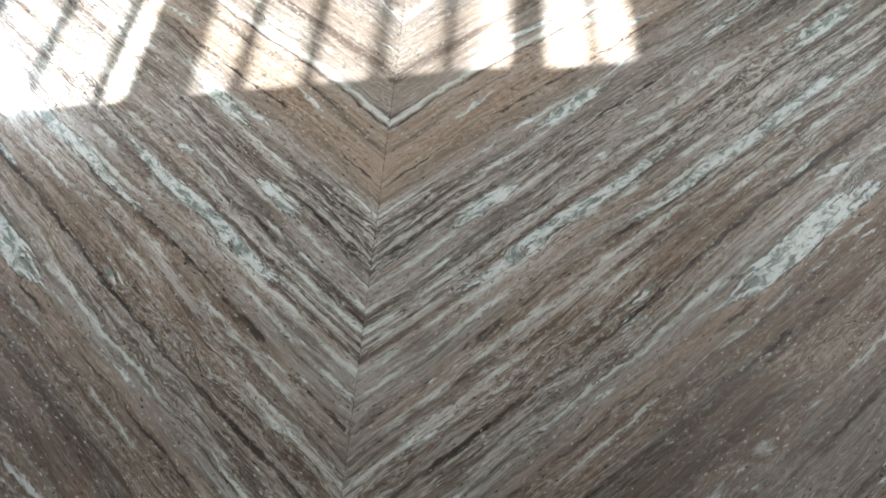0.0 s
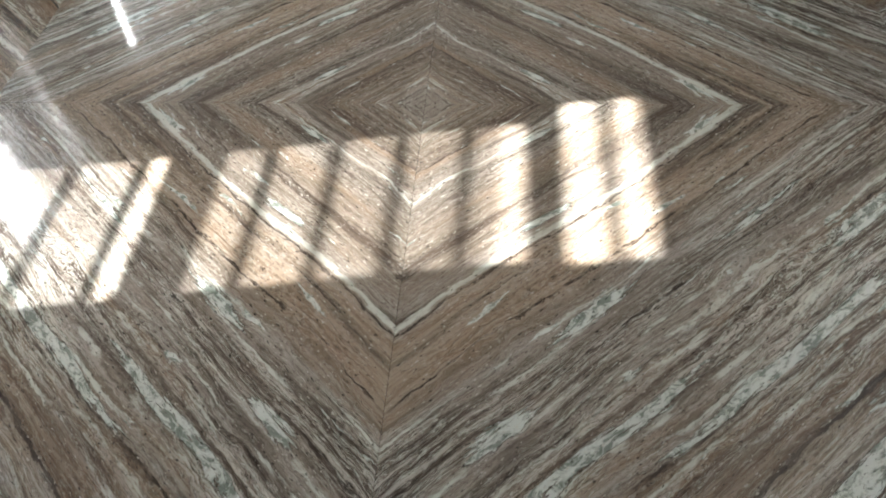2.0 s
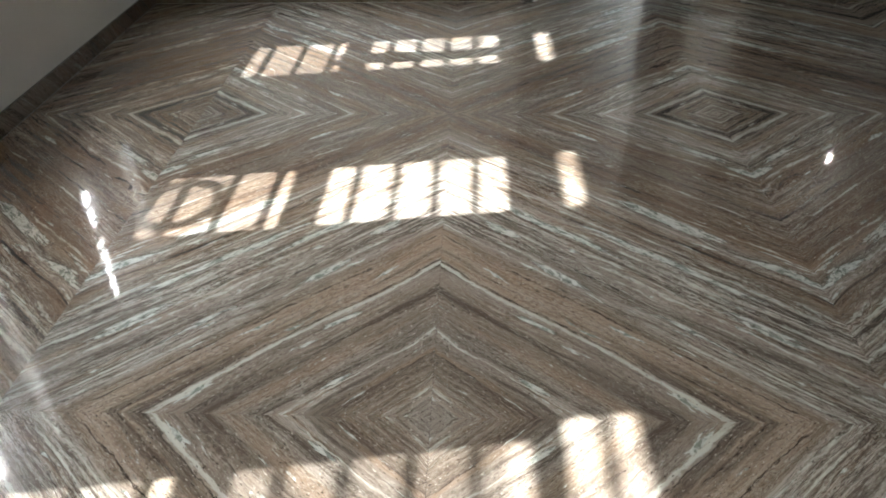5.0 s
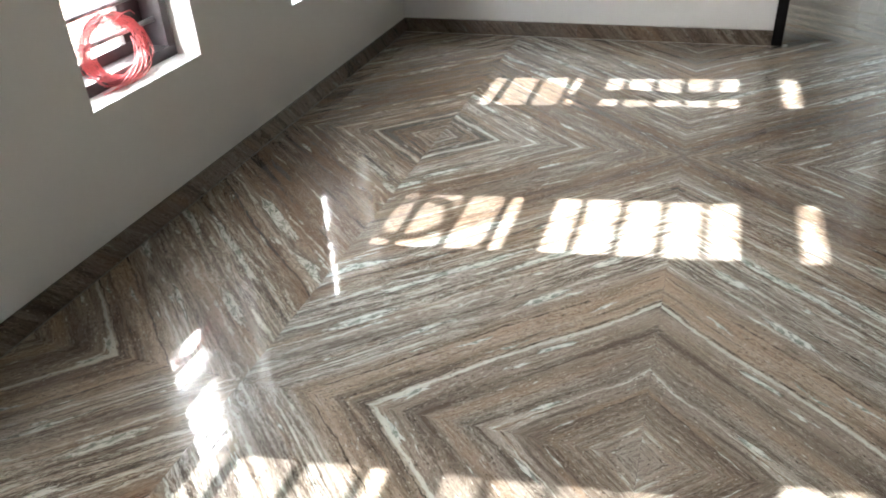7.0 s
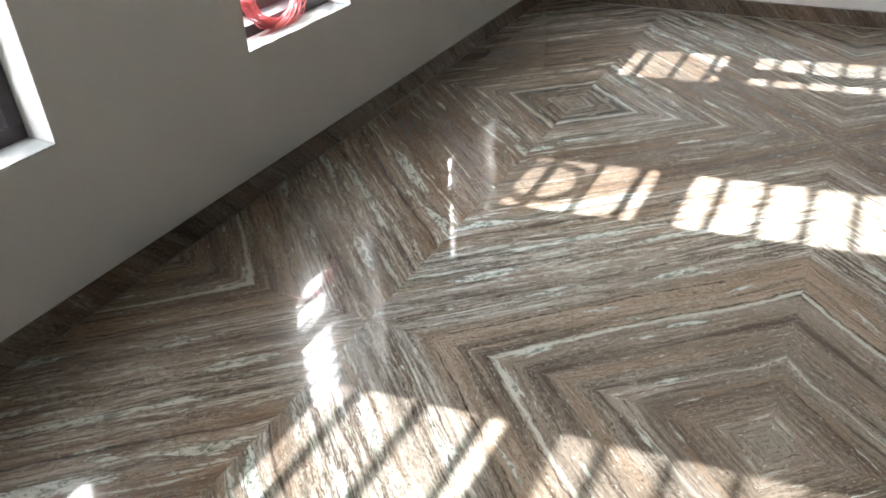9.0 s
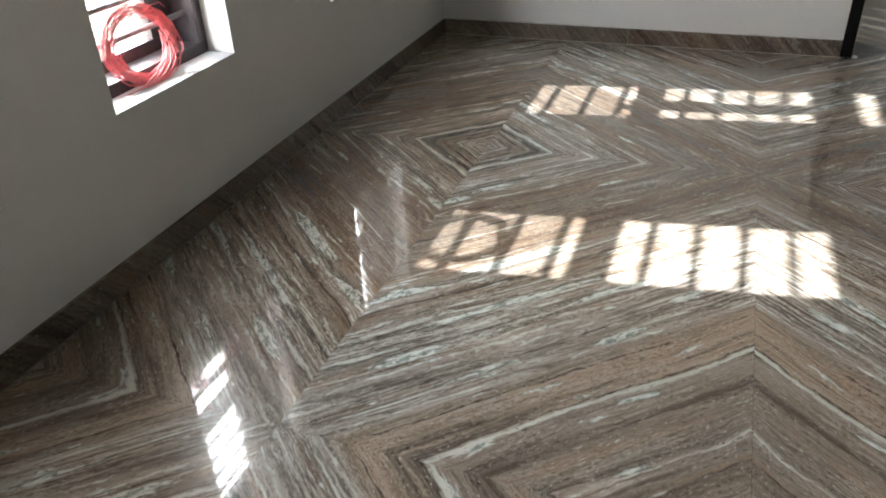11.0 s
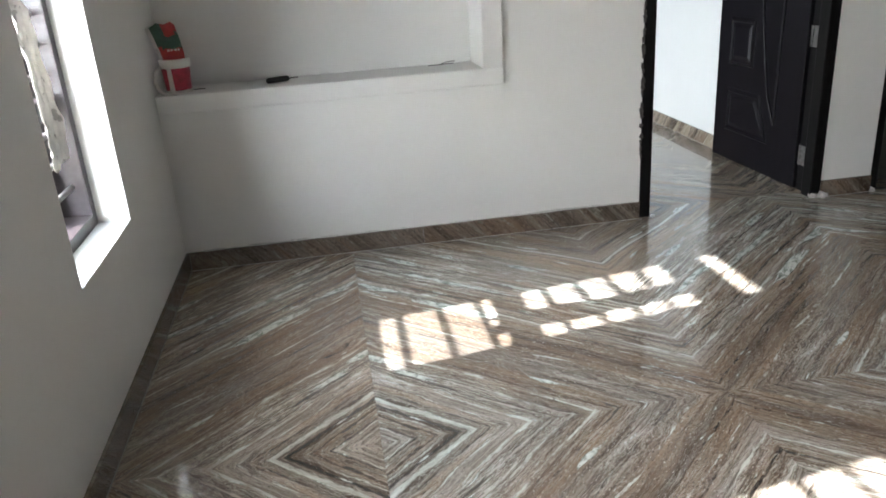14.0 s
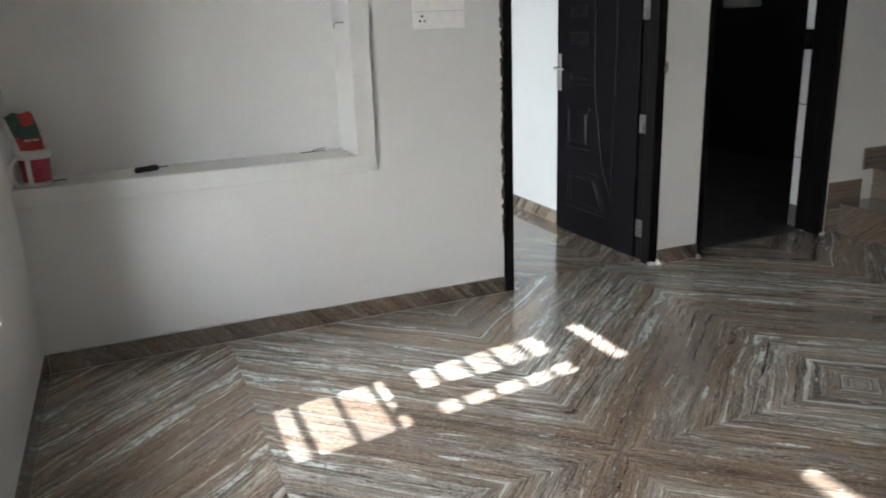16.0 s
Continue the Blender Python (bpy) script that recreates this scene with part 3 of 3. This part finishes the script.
# lever handle on its plate
bm = bmesh.new()
box(bm, (LW - 0.055, 0.0, 0.94), (LW - 0.018, 0.006, 1.175), 0.002)
plate = part("handle_plate", bm, CHROME, LEAF, "brushed steel lock plate")
bm = bmesh.new()
rod(bm, (LW - 0.036, 0.0, 1.085), (LW - 0.036, 0.045, 1.085), 0.009)
rod(bm, (LW - 0.03, 0.045, 1.085), (LW - 0.145, 0.045, 1.08), 0.008)
part("lever", bm, CHROME, plate, "steel lever", True)
bm = bmesh.new()
box(bm, (LW + 0.0005, -0.030, 0.95), (LW + 0.004, -0.008, 1.17), 0.001)
part("lock_edge", bm, CHROME, LEAF)
for zc in (0.185, 0.80, 1.425):
    bm = bmesh.new()
    box(bm, (-0.066, -0.021, zc - 0.052), (-0.022, -0.016, zc + 0.052), 0.001)
    box(bm, (-0.012, -0.021, zc - 0.052), (0.003, -0.016, zc + 0.052), 0.001)
    for k in range(5):
        rod(bm, (-0.017, -0.015, zc - 0.052 + k * 0.021), (-0.017, -0.015, zc - 0.033 + k * 0.021), 0.006, 10)
    for dz in (-0.036, 0.0, 0.036):
        rod(bm, (-0.044, -0.017, zc + dz), (-0.044, -0.0145, zc + dz), 0.004, 8)
    part("hinge", bm, HINGE_STEEL, LEAF, "steel butt hinge")

# ---- marble pieces: UVs in metres, slab by slab ----
XS = [-2.05, -0.98, 0.09, 1.203, 2.30, 3.40, 4.50, 5.60, 6.70, 7.80]
YS = [-5.016, -3.294, -1.572, 0.15, 1.873, 3.595, 5.317, 7.039, 8.761, 10.483, 12.205, 13.927]


def slab(lo, hi, uv_of, parent, name="marble_slab", material=None, bevel=0.0):
    """A thin block whose every corner takes its vein coordinates from uv_of(x, y, z)."""
    bm = bmesh.new()
    box(bm, lo, hi, bevel)
    layer = bm.loops.layers.uv.new("veins")
    for f in bm.faces:
        for l in f.loops:
            l[layer].uv = uv_of(*l.vert.co)
    return part(name, bm, material or MARBLE, parent)


floor = structure("floor", [((XO, YF - 0.2, -0.12), (XR + 0.2, YE + 0.2, -0.022))], SCREED, "book-matched polished travertine marble floor", "floor")
GAP = 0.0004
laid = random.Random(31)
for i in range(len(XS) - 1):
    for j in range(len(YS) - 1):
        x0, x1, y0, y1 = max(XS[i], XL), min(XS[i + 1], XR), max(YS[j], YF), min(YS[j + 1], YE)
        if x1 - x0 < 0.02 or y1 - y0 < 0.02:
            continue
        if (y0 > 5.3 and x0 > 1.55) or (x0 > 3.3 and y0 < 0.1):
            continue
        if y0 > 5.3:
            x1 = min(x1, 1.95)
        ox, ex = (XS[i], XS[i + 1]) if i % 2 == 0 else (XS[i + 1], XS[i])
        oy, ey = (YS[j], YS[j + 1]) if j % 2 == 0 else (YS[j + 1], YS[j])

        # the cuts were not all laid to a hair: the row at the window wall sits a finger's breadth off
        slip = 0.036 if i == 0 else laid.uniform(-0.008, 0.008)

        def uv_of(x, y, z, ox=ox, ex=ex, oy=oy, ey=ey, slip=slip):
            return ((x - ox) / (ex - ox) * 1.09, (y - oy) / (ey - oy) * 1.722 + slip + (0.0 if z > -0.01 else 0.02))

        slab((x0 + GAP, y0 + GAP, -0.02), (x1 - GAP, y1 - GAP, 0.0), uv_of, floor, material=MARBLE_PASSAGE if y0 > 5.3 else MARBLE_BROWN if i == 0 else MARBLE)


def skirting(name, p, q, normal, seed, label="polished brown travertine skirting along a white wall", material=None, grout=GROUT):
    """Skirting pieces from p to q (both on the wall's face), each about 0.9 m long."""
    p, q, nrm = Vector(p), Vector(q), Vector(normal)
    rr = random.Random(seed)
    root = new(name)
    tagged(root, label, "skirting", kind="structure")
    e = q + nrm * 0.0155
    part_box("grout", [min(p[i], e[i]) for i in range(2)] + [0.0002], [max(p[i], e[i]) for i in range(2)] + [0.0016], grout, root, bevel=0.0)
    n = max(1, round((q - p).length / 0.95))
    for k in range(n):
        a, b = p + (q - p) * (k / n), p + (q - p) * ((k + 1) / n)
        d = (b - a).normalized()
        a, b = a + d * 0.0006, b - d * 0.0006
        c = b + nrm * 0.013
        lo = [min(a[i], c[i]) for i in range(2)] + [0.0005]
        hi = [max(a[i], c[i]) for i in range(2)] + [0.088]
        o = (rr.uniform(0, 3), rr.uniform(0, 3))
        slab(lo, hi, lambda x, y, z, a=a, d=d, o=o: ((Vector((x, y)) - a).dot(d) * 0.85 + o[0], z * 0.7 + o[1]), root, "skirting_piece", material or MARBLE_SKIRT, 0.002)
    return root


skirting("baseboard_west", (XL, YF), (XL, YB), (1, 0), 1)
skirting("baseboard_north", (XL + 0.014, YB), (DOOR1[0], YB), (0, -1), 2, grout=PALE_GROUT)
skirting("baseboard_pier", (DOOR1[1], YB), (DOOR2[0], YB), (0, -1), 3, grout=PALE_GROUT)
skirting("baseboard_spur", (1.165, YF), (1.165, 1.835), (-1, 0), 4)
skirting("baseboard_spur_end", (1.152, 1.835), (1.32, 1.835), (0, 1), 5)
skirting("baseboard_passage", (RX, YB + WALL_T + 0.05), (RX, YE), (-1, 0), 6, material=MARBLE_PASSAGE)
# mortar line at the top of the skirting
bm = bmesh.new()
rng = random.Random(8)
x = XL + 0.02
while x < DOOR1[0] - 0.02:
    l = rng.uniform(0.02, 0.09)
    if rng.random() < 0.7:
        box(bm, (x, YB - rng.uniform(0.006, 0.012), 0.086), (min(x + l, DOOR1[0] - 0.005), YB + 0.001, 0.088 + rng.uniform(0.002, 0.007)), 0.001)
    x += l
tagged(part("trim_skirting_mortar", bm, CEMENT), "rough grey mortar line on top of the skirting", "trim", kind="structure")

# ---- stairs ----
stairs = new("stairs")
tagged(stairs, "polished brown travertine staircase against the white wall", "stairs", kind="structure")
RISE, GO = 0.198, 0.285
rr = random.Random(12)
for k in range(6):
    x0, z1 = 2.90 + k * GO, (k + 1) * RISE
    o = (rr.uniform(0, 2), rr.uniform(0, 2))
    uvr = lambda x, y, z, o=o: (y * 0.8 + o[0] + z * 0.5, z * 0.9 + o[1] + y * 0.35)
    uvt = lambda x, y, z, o=o: (y * 0.9 + o[1], x * 0.9 + o[0] - y * 0.2)
    slab((x0, 4.15, z1 - RISE + 0.001), (x0 + 0.018, YB - 0.001, z1 - 0.021), uvr, stairs, "riser", MARBLE_STAIR, 0.001)
    slab((x0 - 0.012, 4.14, z1 - 0.02), (x0 + GO + 0.018, YB - 0.001, z1), uvt, stairs, "tread", MARBLE_STAIR, 0.004)
    slab((x0 - 0.106, YB - 0.013, z1 + 0.001 - (0.0 if k else 0.197)), (x0 + GO - 0.107, YB - 0.0005, z1 + 0.14), uvr, stairs, "wall_skirting", MARBLE_STAIR, 0.001)
    bm = bmesh.new()
    box(bm, (x0 + 0.019, 4.16, 0.001), (x0 + GO + 0.018, YB - 0.002, z1 - 0.0215))
    part("core", bm, WALL, stairs)

# the washroom's shade is in this floor's colour as well
structure("floor_washroom", [((1.955, 5.318, -0.02), (4.6, 8.4, -0.012))], BATH_UNLIT, "plain washroom floor, near black to stand for the unlit room", "floor")

# ---- washroom edge: white tiles with a black band ----
tiles = new("washroom_tiling")
tagged(tiles, "white glazed wall tiles with one black band", "tiles", kind="structure")
for za, zb, mt in [(0.149, 0.464, TILE_WHITE), (0.470, 0.812, TILE_WHITE), (0.818, 1.159, TILE_WHITE), (1.162, 1.281, TILE_BLACK), (1.284, 1.598, TILE_WHITE), (1.604, 1.95, TILE_WHITE)]:
    part_box("tile", (2.785, YB + 0.101, za), (2.80, YB + 0.285, zb), mt, tiles)
part_box("tile", (2.782, YB + 0.101, 0.001), (2.80, YB + 0.285, 0.144), plain("grey_stone_plinth", (0.15, 0.14, 0.13), 0.4, vary=0.25, scale=25), tiles)
part_box("backing", (2.80, YB + WALL_T + 0.001, 0.0), (2.95, YB + 0.30, DOOR_H), BATH_UNLIT, tiles)
# the one lit bulb of the washroom, high on its far wall
bulb = thing("wall_bulb", (4.13, 8.4, 2.68), "small lit white bulb in a holder on the washroom wall", "lamp")
bm = bmesh.new()
rod(bm, (0, -0.001, 0), (0, -0.05, 0), 0.03, 16)
rod(bm, (0, -0.05, 0), (0, -0.10, 0), 0.02, 16)
part("holder", bm, BLACK_GRIP, bulb)
glow = Nodes("bulb_glow")
glow.end((0.9, 0.9, 0.9), 0.4, **{"Emission Color": (1.0, 0.97, 0.92), "Emission Strength": 30.0})
bm = bmesh.new()
lathe(bm, [(0.001, -0.019), (0.010, -0.016), (0.017, -0.006), (0.018, 0.004), (0.013, 0.017), (0.008, 0.023)], 20, pose(0, -0.123, 0, -90, 0, 0))
part("globe", bm, glow.mat, bulb, "glowing globe", True)
# pale cabinet on the washroom's side wall
cab = thing("wall_cabinet", (4.6, 7.9, 1.45), "small pale plastic cabinet on the dark washroom wall", "cabinet")
part_box("body", (-0.13, -0.19, 0.0), (0.0, 0.19, 0.45), SWITCH_WHITE, cab, bevel=0.012)
leaf = part_box("door", (-0.143, -0.185, 0.01), (-0.131, 0.185, 0.44), SWITCH_WHITE, cab, bevel=0.004)
bm = bmesh.new()
rod(bm, (-0.143, -0.15, 0.2), (-0.16, -0.15, 0.2), 0.009, 12)
part("knob", bm, CHROME, leaf, "small steel knob")
# the low alcove's divider in the far room
tagged(part_box("trim_alcove_divider", (RX - 0.002, 7.90, AZ0), (RX + 0.115, 7.945, 2.1), REVEAL), "thin white upright in the alcove", "trim", kind="structure")

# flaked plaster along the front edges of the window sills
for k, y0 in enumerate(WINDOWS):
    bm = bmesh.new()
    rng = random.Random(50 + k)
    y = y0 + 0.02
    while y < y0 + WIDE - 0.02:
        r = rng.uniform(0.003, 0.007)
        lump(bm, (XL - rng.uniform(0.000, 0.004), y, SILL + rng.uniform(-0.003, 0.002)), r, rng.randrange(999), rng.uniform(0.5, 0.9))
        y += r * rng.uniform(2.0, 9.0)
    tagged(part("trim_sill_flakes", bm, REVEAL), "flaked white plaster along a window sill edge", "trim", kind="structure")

# ---- things in the hall ----
sw = thing("switchboard", (0.145, YB, 1.3765), "white plastic modular switchboard with a socket", "switchboard")
part_box("plate", (-0.131, -0.012, 0.0), (0.131, 0.0, 0.17), SWITCH_WHITE, sw, bevel=0.004)
for r in range(2):
    for c in range(4):
        x = -0.108 + c * 0.055
        if r == 0 and c == 0:
            continue
        part_box("switch", (x + 0.004, -0.017, 0.02 + r * 0.075), (x + 0.047, -0.011, 0.07 + r * 0.075), SWITCH_WHITE, sw, bevel=0.003)
sock = part_box("socket", (-0.116, -0.015, 0.02), (-0.06, -0.011, 0.07), SWITCH_WHITE, sw, bevel=0.002)
for dx, dz, r in ((0, 0.013, 0.0062), (-0.011, -0.009, 0.005), (0.011, -0.009, 0.005)):
    bm = bmesh.new()
    rod(bm, (-0.088 + dx, -0.0155, 0.045 + dz), (-0.088 + dx, -0.010, 0.045 + dz), r, 10)
    part("pin_hole", bm, SOCKET_BLACK, sock)
bm = bmesh.new()
box(bm, (-0.125, -0.0128, 0.0785), (0.125, -0.0115, 0.080))
part("seam", bm, plain("seam_grey", (0.35, 0.35, 0.34), 0.6), sw)

# wall hook in the niche's return
bm = bmesh.new()
tube(bm, [Vector(v) for v in ((NX1 + 0.002, 5.26, 1.42), (NX1 - 0.03, 5.26, 1.42), (NX1 - 0.045, 5.26, 1.412), (NX1 - 0.047, 5.26, 1.395))], 0.0035, 8)
tagged(part("wall_hook", bm, CHROME, smooth=True), "small bent steel nail in the niche side", "hook")

# tub with a packet in it
tub = thing("paint_tub", (-1.655, 5.268, NZ0), "red printed plastic tub with white rim and handle", "tub", turn=30)
tub.scale = (1.14, 1.14, 1.14)
bm = bmesh.new()
lathe(bm, [(0.0, 0.002), (0.044, 0.0), (0.047, 0.004), (0.053, 0.10), (0.050, 0.10), (0.044, 0.008), (0.0, 0.008)])
part("body", bm, TUB_RED, tub, smooth=True)
bm = bmesh.new()
lathe(bm, [(0.0532, 0.096), (0.057, 0.098), (0.058, 0.128), (0.055, 0.13), (0.052, 0.128), (0.052, 0.096)])
part("rim", bm, TUB_WHITE, tub, "white rim", True)
bm = bmesh.new()
bmesh.ops.rotate(bm, verts=box(bm, (-0.008, -0.0555, 0.006), (0.008, -0.046, 0.097)), cent=(0, 0, 0), matrix=Matrix.Rotation(radians(-48), 3, "Z"))
part("band", bm, TUB_WHITE, tub, "white printed stripe")
bm = bmesh.new()
lathe(bm, [(0.0476, 0.0), (0.050, 0.003), (0.0490, 0.012), (0.0476, 0.013)])
part("foot", bm, TUB_WHITE, tub, smooth=True)
bm = bmesh.new()
tube(bm, [Vector((-0.050 - 0.036 * math.sin(a), 0.0, 0.052 + 0.05 * math.cos(a))) for a in [math.pi * k / 14 for k in range(15)]], 0.007, 8)
part("handle", bm, TUB_WHITE, tub, "white loop handle", True)

bag = thing("powder_packet", (-1.648, 5.276, NZ0 + 0.0098), "crumpled green and red plastic packet standing in a tub", "packet", turn=20)
bag.scale = (1.06, 1.0, 1.13)
bm = bmesh.new()
rows = 16
for sgn in (1, -1):
    sheet = []
    for r in range(rows + 1):
        row = []
        for c in range(9):
            u, v = c / 8 - 0.5, r / rows
            wdt = 0.088 + 0.030 * v
            bulge = 0.024 * (1 - (2 * u) ** 2) * (1 - v) ** 0.6 * sgn
            crum = 0.010 * noise.noise(Vector((u * 5, v * 6, 3.0 + sgn))) * min(1, v * 2)
            row.append(bm.verts.new((u * wdt - 0.035 * v * v - 0.004, bulge + crum + 0.01 * v, 0.002 + v * (0.255 - 0.03 * abs(u - 0.1)) + 0.012 * noise.noise(Vector((u * 4, 0, 9))) * v)))
        sheet.append(row)
    for r in range(rows):
        for c in range(8):
            bm.faces.new((sheet[r][c], sheet[r][c + 1], sheet[r + 1][c + 1], sheet[r + 1][c]))
bmesh.ops.remove_doubles(bm, verts=bm.verts, dist=0.0008)
ob = part("film", bm, BAG_GREEN, bag, smooth=True)
ob.data.materials.append(BAG_RED)
ob.data.materials.append(TUB_WHITE)
for p in ob.data.polygons:
    c = p.center
    v = c.z / 0.25
    p.material_index = 1 if v < 0.66 else 0
    if c.x + 0.035 * v * v < -0.040 - 0.006 * v:
        p.material_index = 2
    elif v > 0.82 and -0.03 < c.x < 0.02:
        p.material_index = 1
# printed bars on the packet's red band
for k, wd in enumerate((0.010, 0.007, 0.010, 0.007)):
    bm = bmesh.new()
    x = -0.030 + k * 0.014
    box(bm, (x, -0.0165, 0.150), (x + wd, -0.0150, 0.158))
    part("print_mark", bm, TUB_WHITE, bag)

scr = thing("screwdriver", (-1.275, 5.285, NZ0), "black-handled screwdriver lying on the niche shelf", "screwdriver", turn=22)
bm = bmesh.new()
m = pose(0, 0, 0.0135, 0, 90, 0)
lathe(bm, [(0.0, -0.002), (0.009, 0.0), (0.013, 0.006), (0.0125, 0.03), (0.0135, 0.07), (0.013, 0.098), (0.008, 0.106), (0.004, 0.108)], 12, m)
part("grip", bm, BLACK_GRIP, scr, smooth=True)
bm = bmesh.new()
rod(bm, (0.106, 0, 0.0135), (0.150, 0, 0.0125), 0.0032, 8)
part("shaft", bm, plain("dull_steel", (0.2, 0.19, 0.18), 0.4, 0.8), scr, smooth=True)

for k, (x, y, l, a) in enumerate([(-0.52, 5.40, 0.13, 12), (-0.45, 5.43, 0.12, 20), (-1.60, 5.30, 0.05, 5)]):
    bm = bmesh.new()
    tube(bm, [Vector((i * l / 8, 0.006 * math.sin(i * 1.3 + k), 0.0025 + 0.008 * max(0, math.sin(i * 0.5)) * (k == 1))) for i in range(9)], 0.0022, 6)
    ob = part("wire_offcut", bm, BLACK_GRIP, smooth=True)
    ob.matrix_basis = pose(x, y, NZ0 + 0.0005, 0, 0, a)
    tagged(ob, "short dark wire offcut on the niche shelf", "wire", "wire offcuts")

# coil of red wire leaning in the middle window
coil = thing("wire_coil", (-1.826, 2.695, SILL + 0.004), "coil of thin red electrical wire leaning on the window sill", "wire coil")
rng = random.Random(21)
for k in range(36):
    bm = bmesh.new()
    ph, dr, dx = rng.uniform(0, 6.28), rng.uniform(-0.018, 0.014), rng.uniform(-0.014, 0.014)
    wob = rng.uniform(0.003, 0.010)
    pts = []
    for i in range(41):
        a = 2 * math.pi * i / 40 + ph
        r = 0.104 + dr + wob * math.sin(3 * a + ph) + 0.004 * math.sin(7 * a + 2 * ph)
        y, z = 1.42 * r * math.cos(a), 0.119 + r * math.sin(a)
        pts.append(Vector((0.6 * dx - 0.055 * (z / 0.22) + 0.004 + 0.006 * math.sin(2 * a + ph), y, max(0.003, z))))
    tube(bm, pts, 0.0014, 5)
    part("turn", bm, WIRE_RED, coil, smooth=True)
for k in range(5):
    bm = bmesh.new()
    a0 = Vector((0.0, 0.105 - 0.01 * k, 0.10 + 0.012 * k))
    a1 = Vector((0.030, 0.145 - 0.02 * k, 0.05))
    a2 = Vector((0.030 + 0.004 * k, 0.10 - 0.05 * k, 0.003))
    a3 = Vector((0.026 - 0.006 * k, -0.02 - 0.03 * k, 0.003))
    tube(bm, [(1 - t) ** 3 * a0 + 3 * t * (1 - t) ** 2 * a1 + 3 * t * t * (1 - t) * a2 + t ** 3 * a3 for t in [i / 16 for i in range(17)]], 0.0021, 5)
    part("loose_end", bm, WIRE_RED, coil, smooth=True)
bm = bmesh.new()
tube(bm, [Vector((-0.02, 0.03, 0.205)), Vector((-0.025, 0.08, 0.222)), Vector((-0.03, 0.13, 0.22)), Vector((-0.033, 0.155, 0.20))], 0.0021, 5)
part("loose_end", bm, WIRE_RED, coil, smooth=True)

# crumpled plastic sheet hung behind the bars of the far window
bm = bmesh.new()
cols, rows = 14, 26
g = []
for r in range(rows + 1):
    row = []
    for c in range(cols + 1):
        u, v = c / cols, r / rows
        wave = 0.5 * math.sin(v * 9.0) * 0.05
        yy = 3.955 + wave * (1 - v) * 0.4 + u * (0.145 - 0.03 * v) + 0.02 * noise.noise(Vector((u * 3, v * 5, 1)))
        zz = 0.815 + 0.03 * noise.noise(Vector((u * 4, 0.3, 8))) * (1 - v) + v * 0.615
        xx = -1.885 + 0.085 * math.sin(min(1.0, (1 - v) * 2.2) * 1.5708) + 0.016 * noise.noise(Vector((u * 6, v * 8, 5))) + 0.010 * noise.noise(Vector((u * 15, v * 18, 2)))
        row.append(bm.verts.new((xx, yy, zz)))
    g.append(row)
for r in range(rows):
    for c in range(cols):
        bm.faces.new((g[r][c], g[r][c + 1], g[r + 1][c + 1], g[r + 1][c]))
ob = part("plastic_sheet", bm, SHEET, smooth=True)
md = ob.modifiers.new("thick", "SOLIDIFY")
md.thickness = 0.0012
tagged(ob, "crumpled grey plastic sheet hanging on window bars", "plastic sheet")
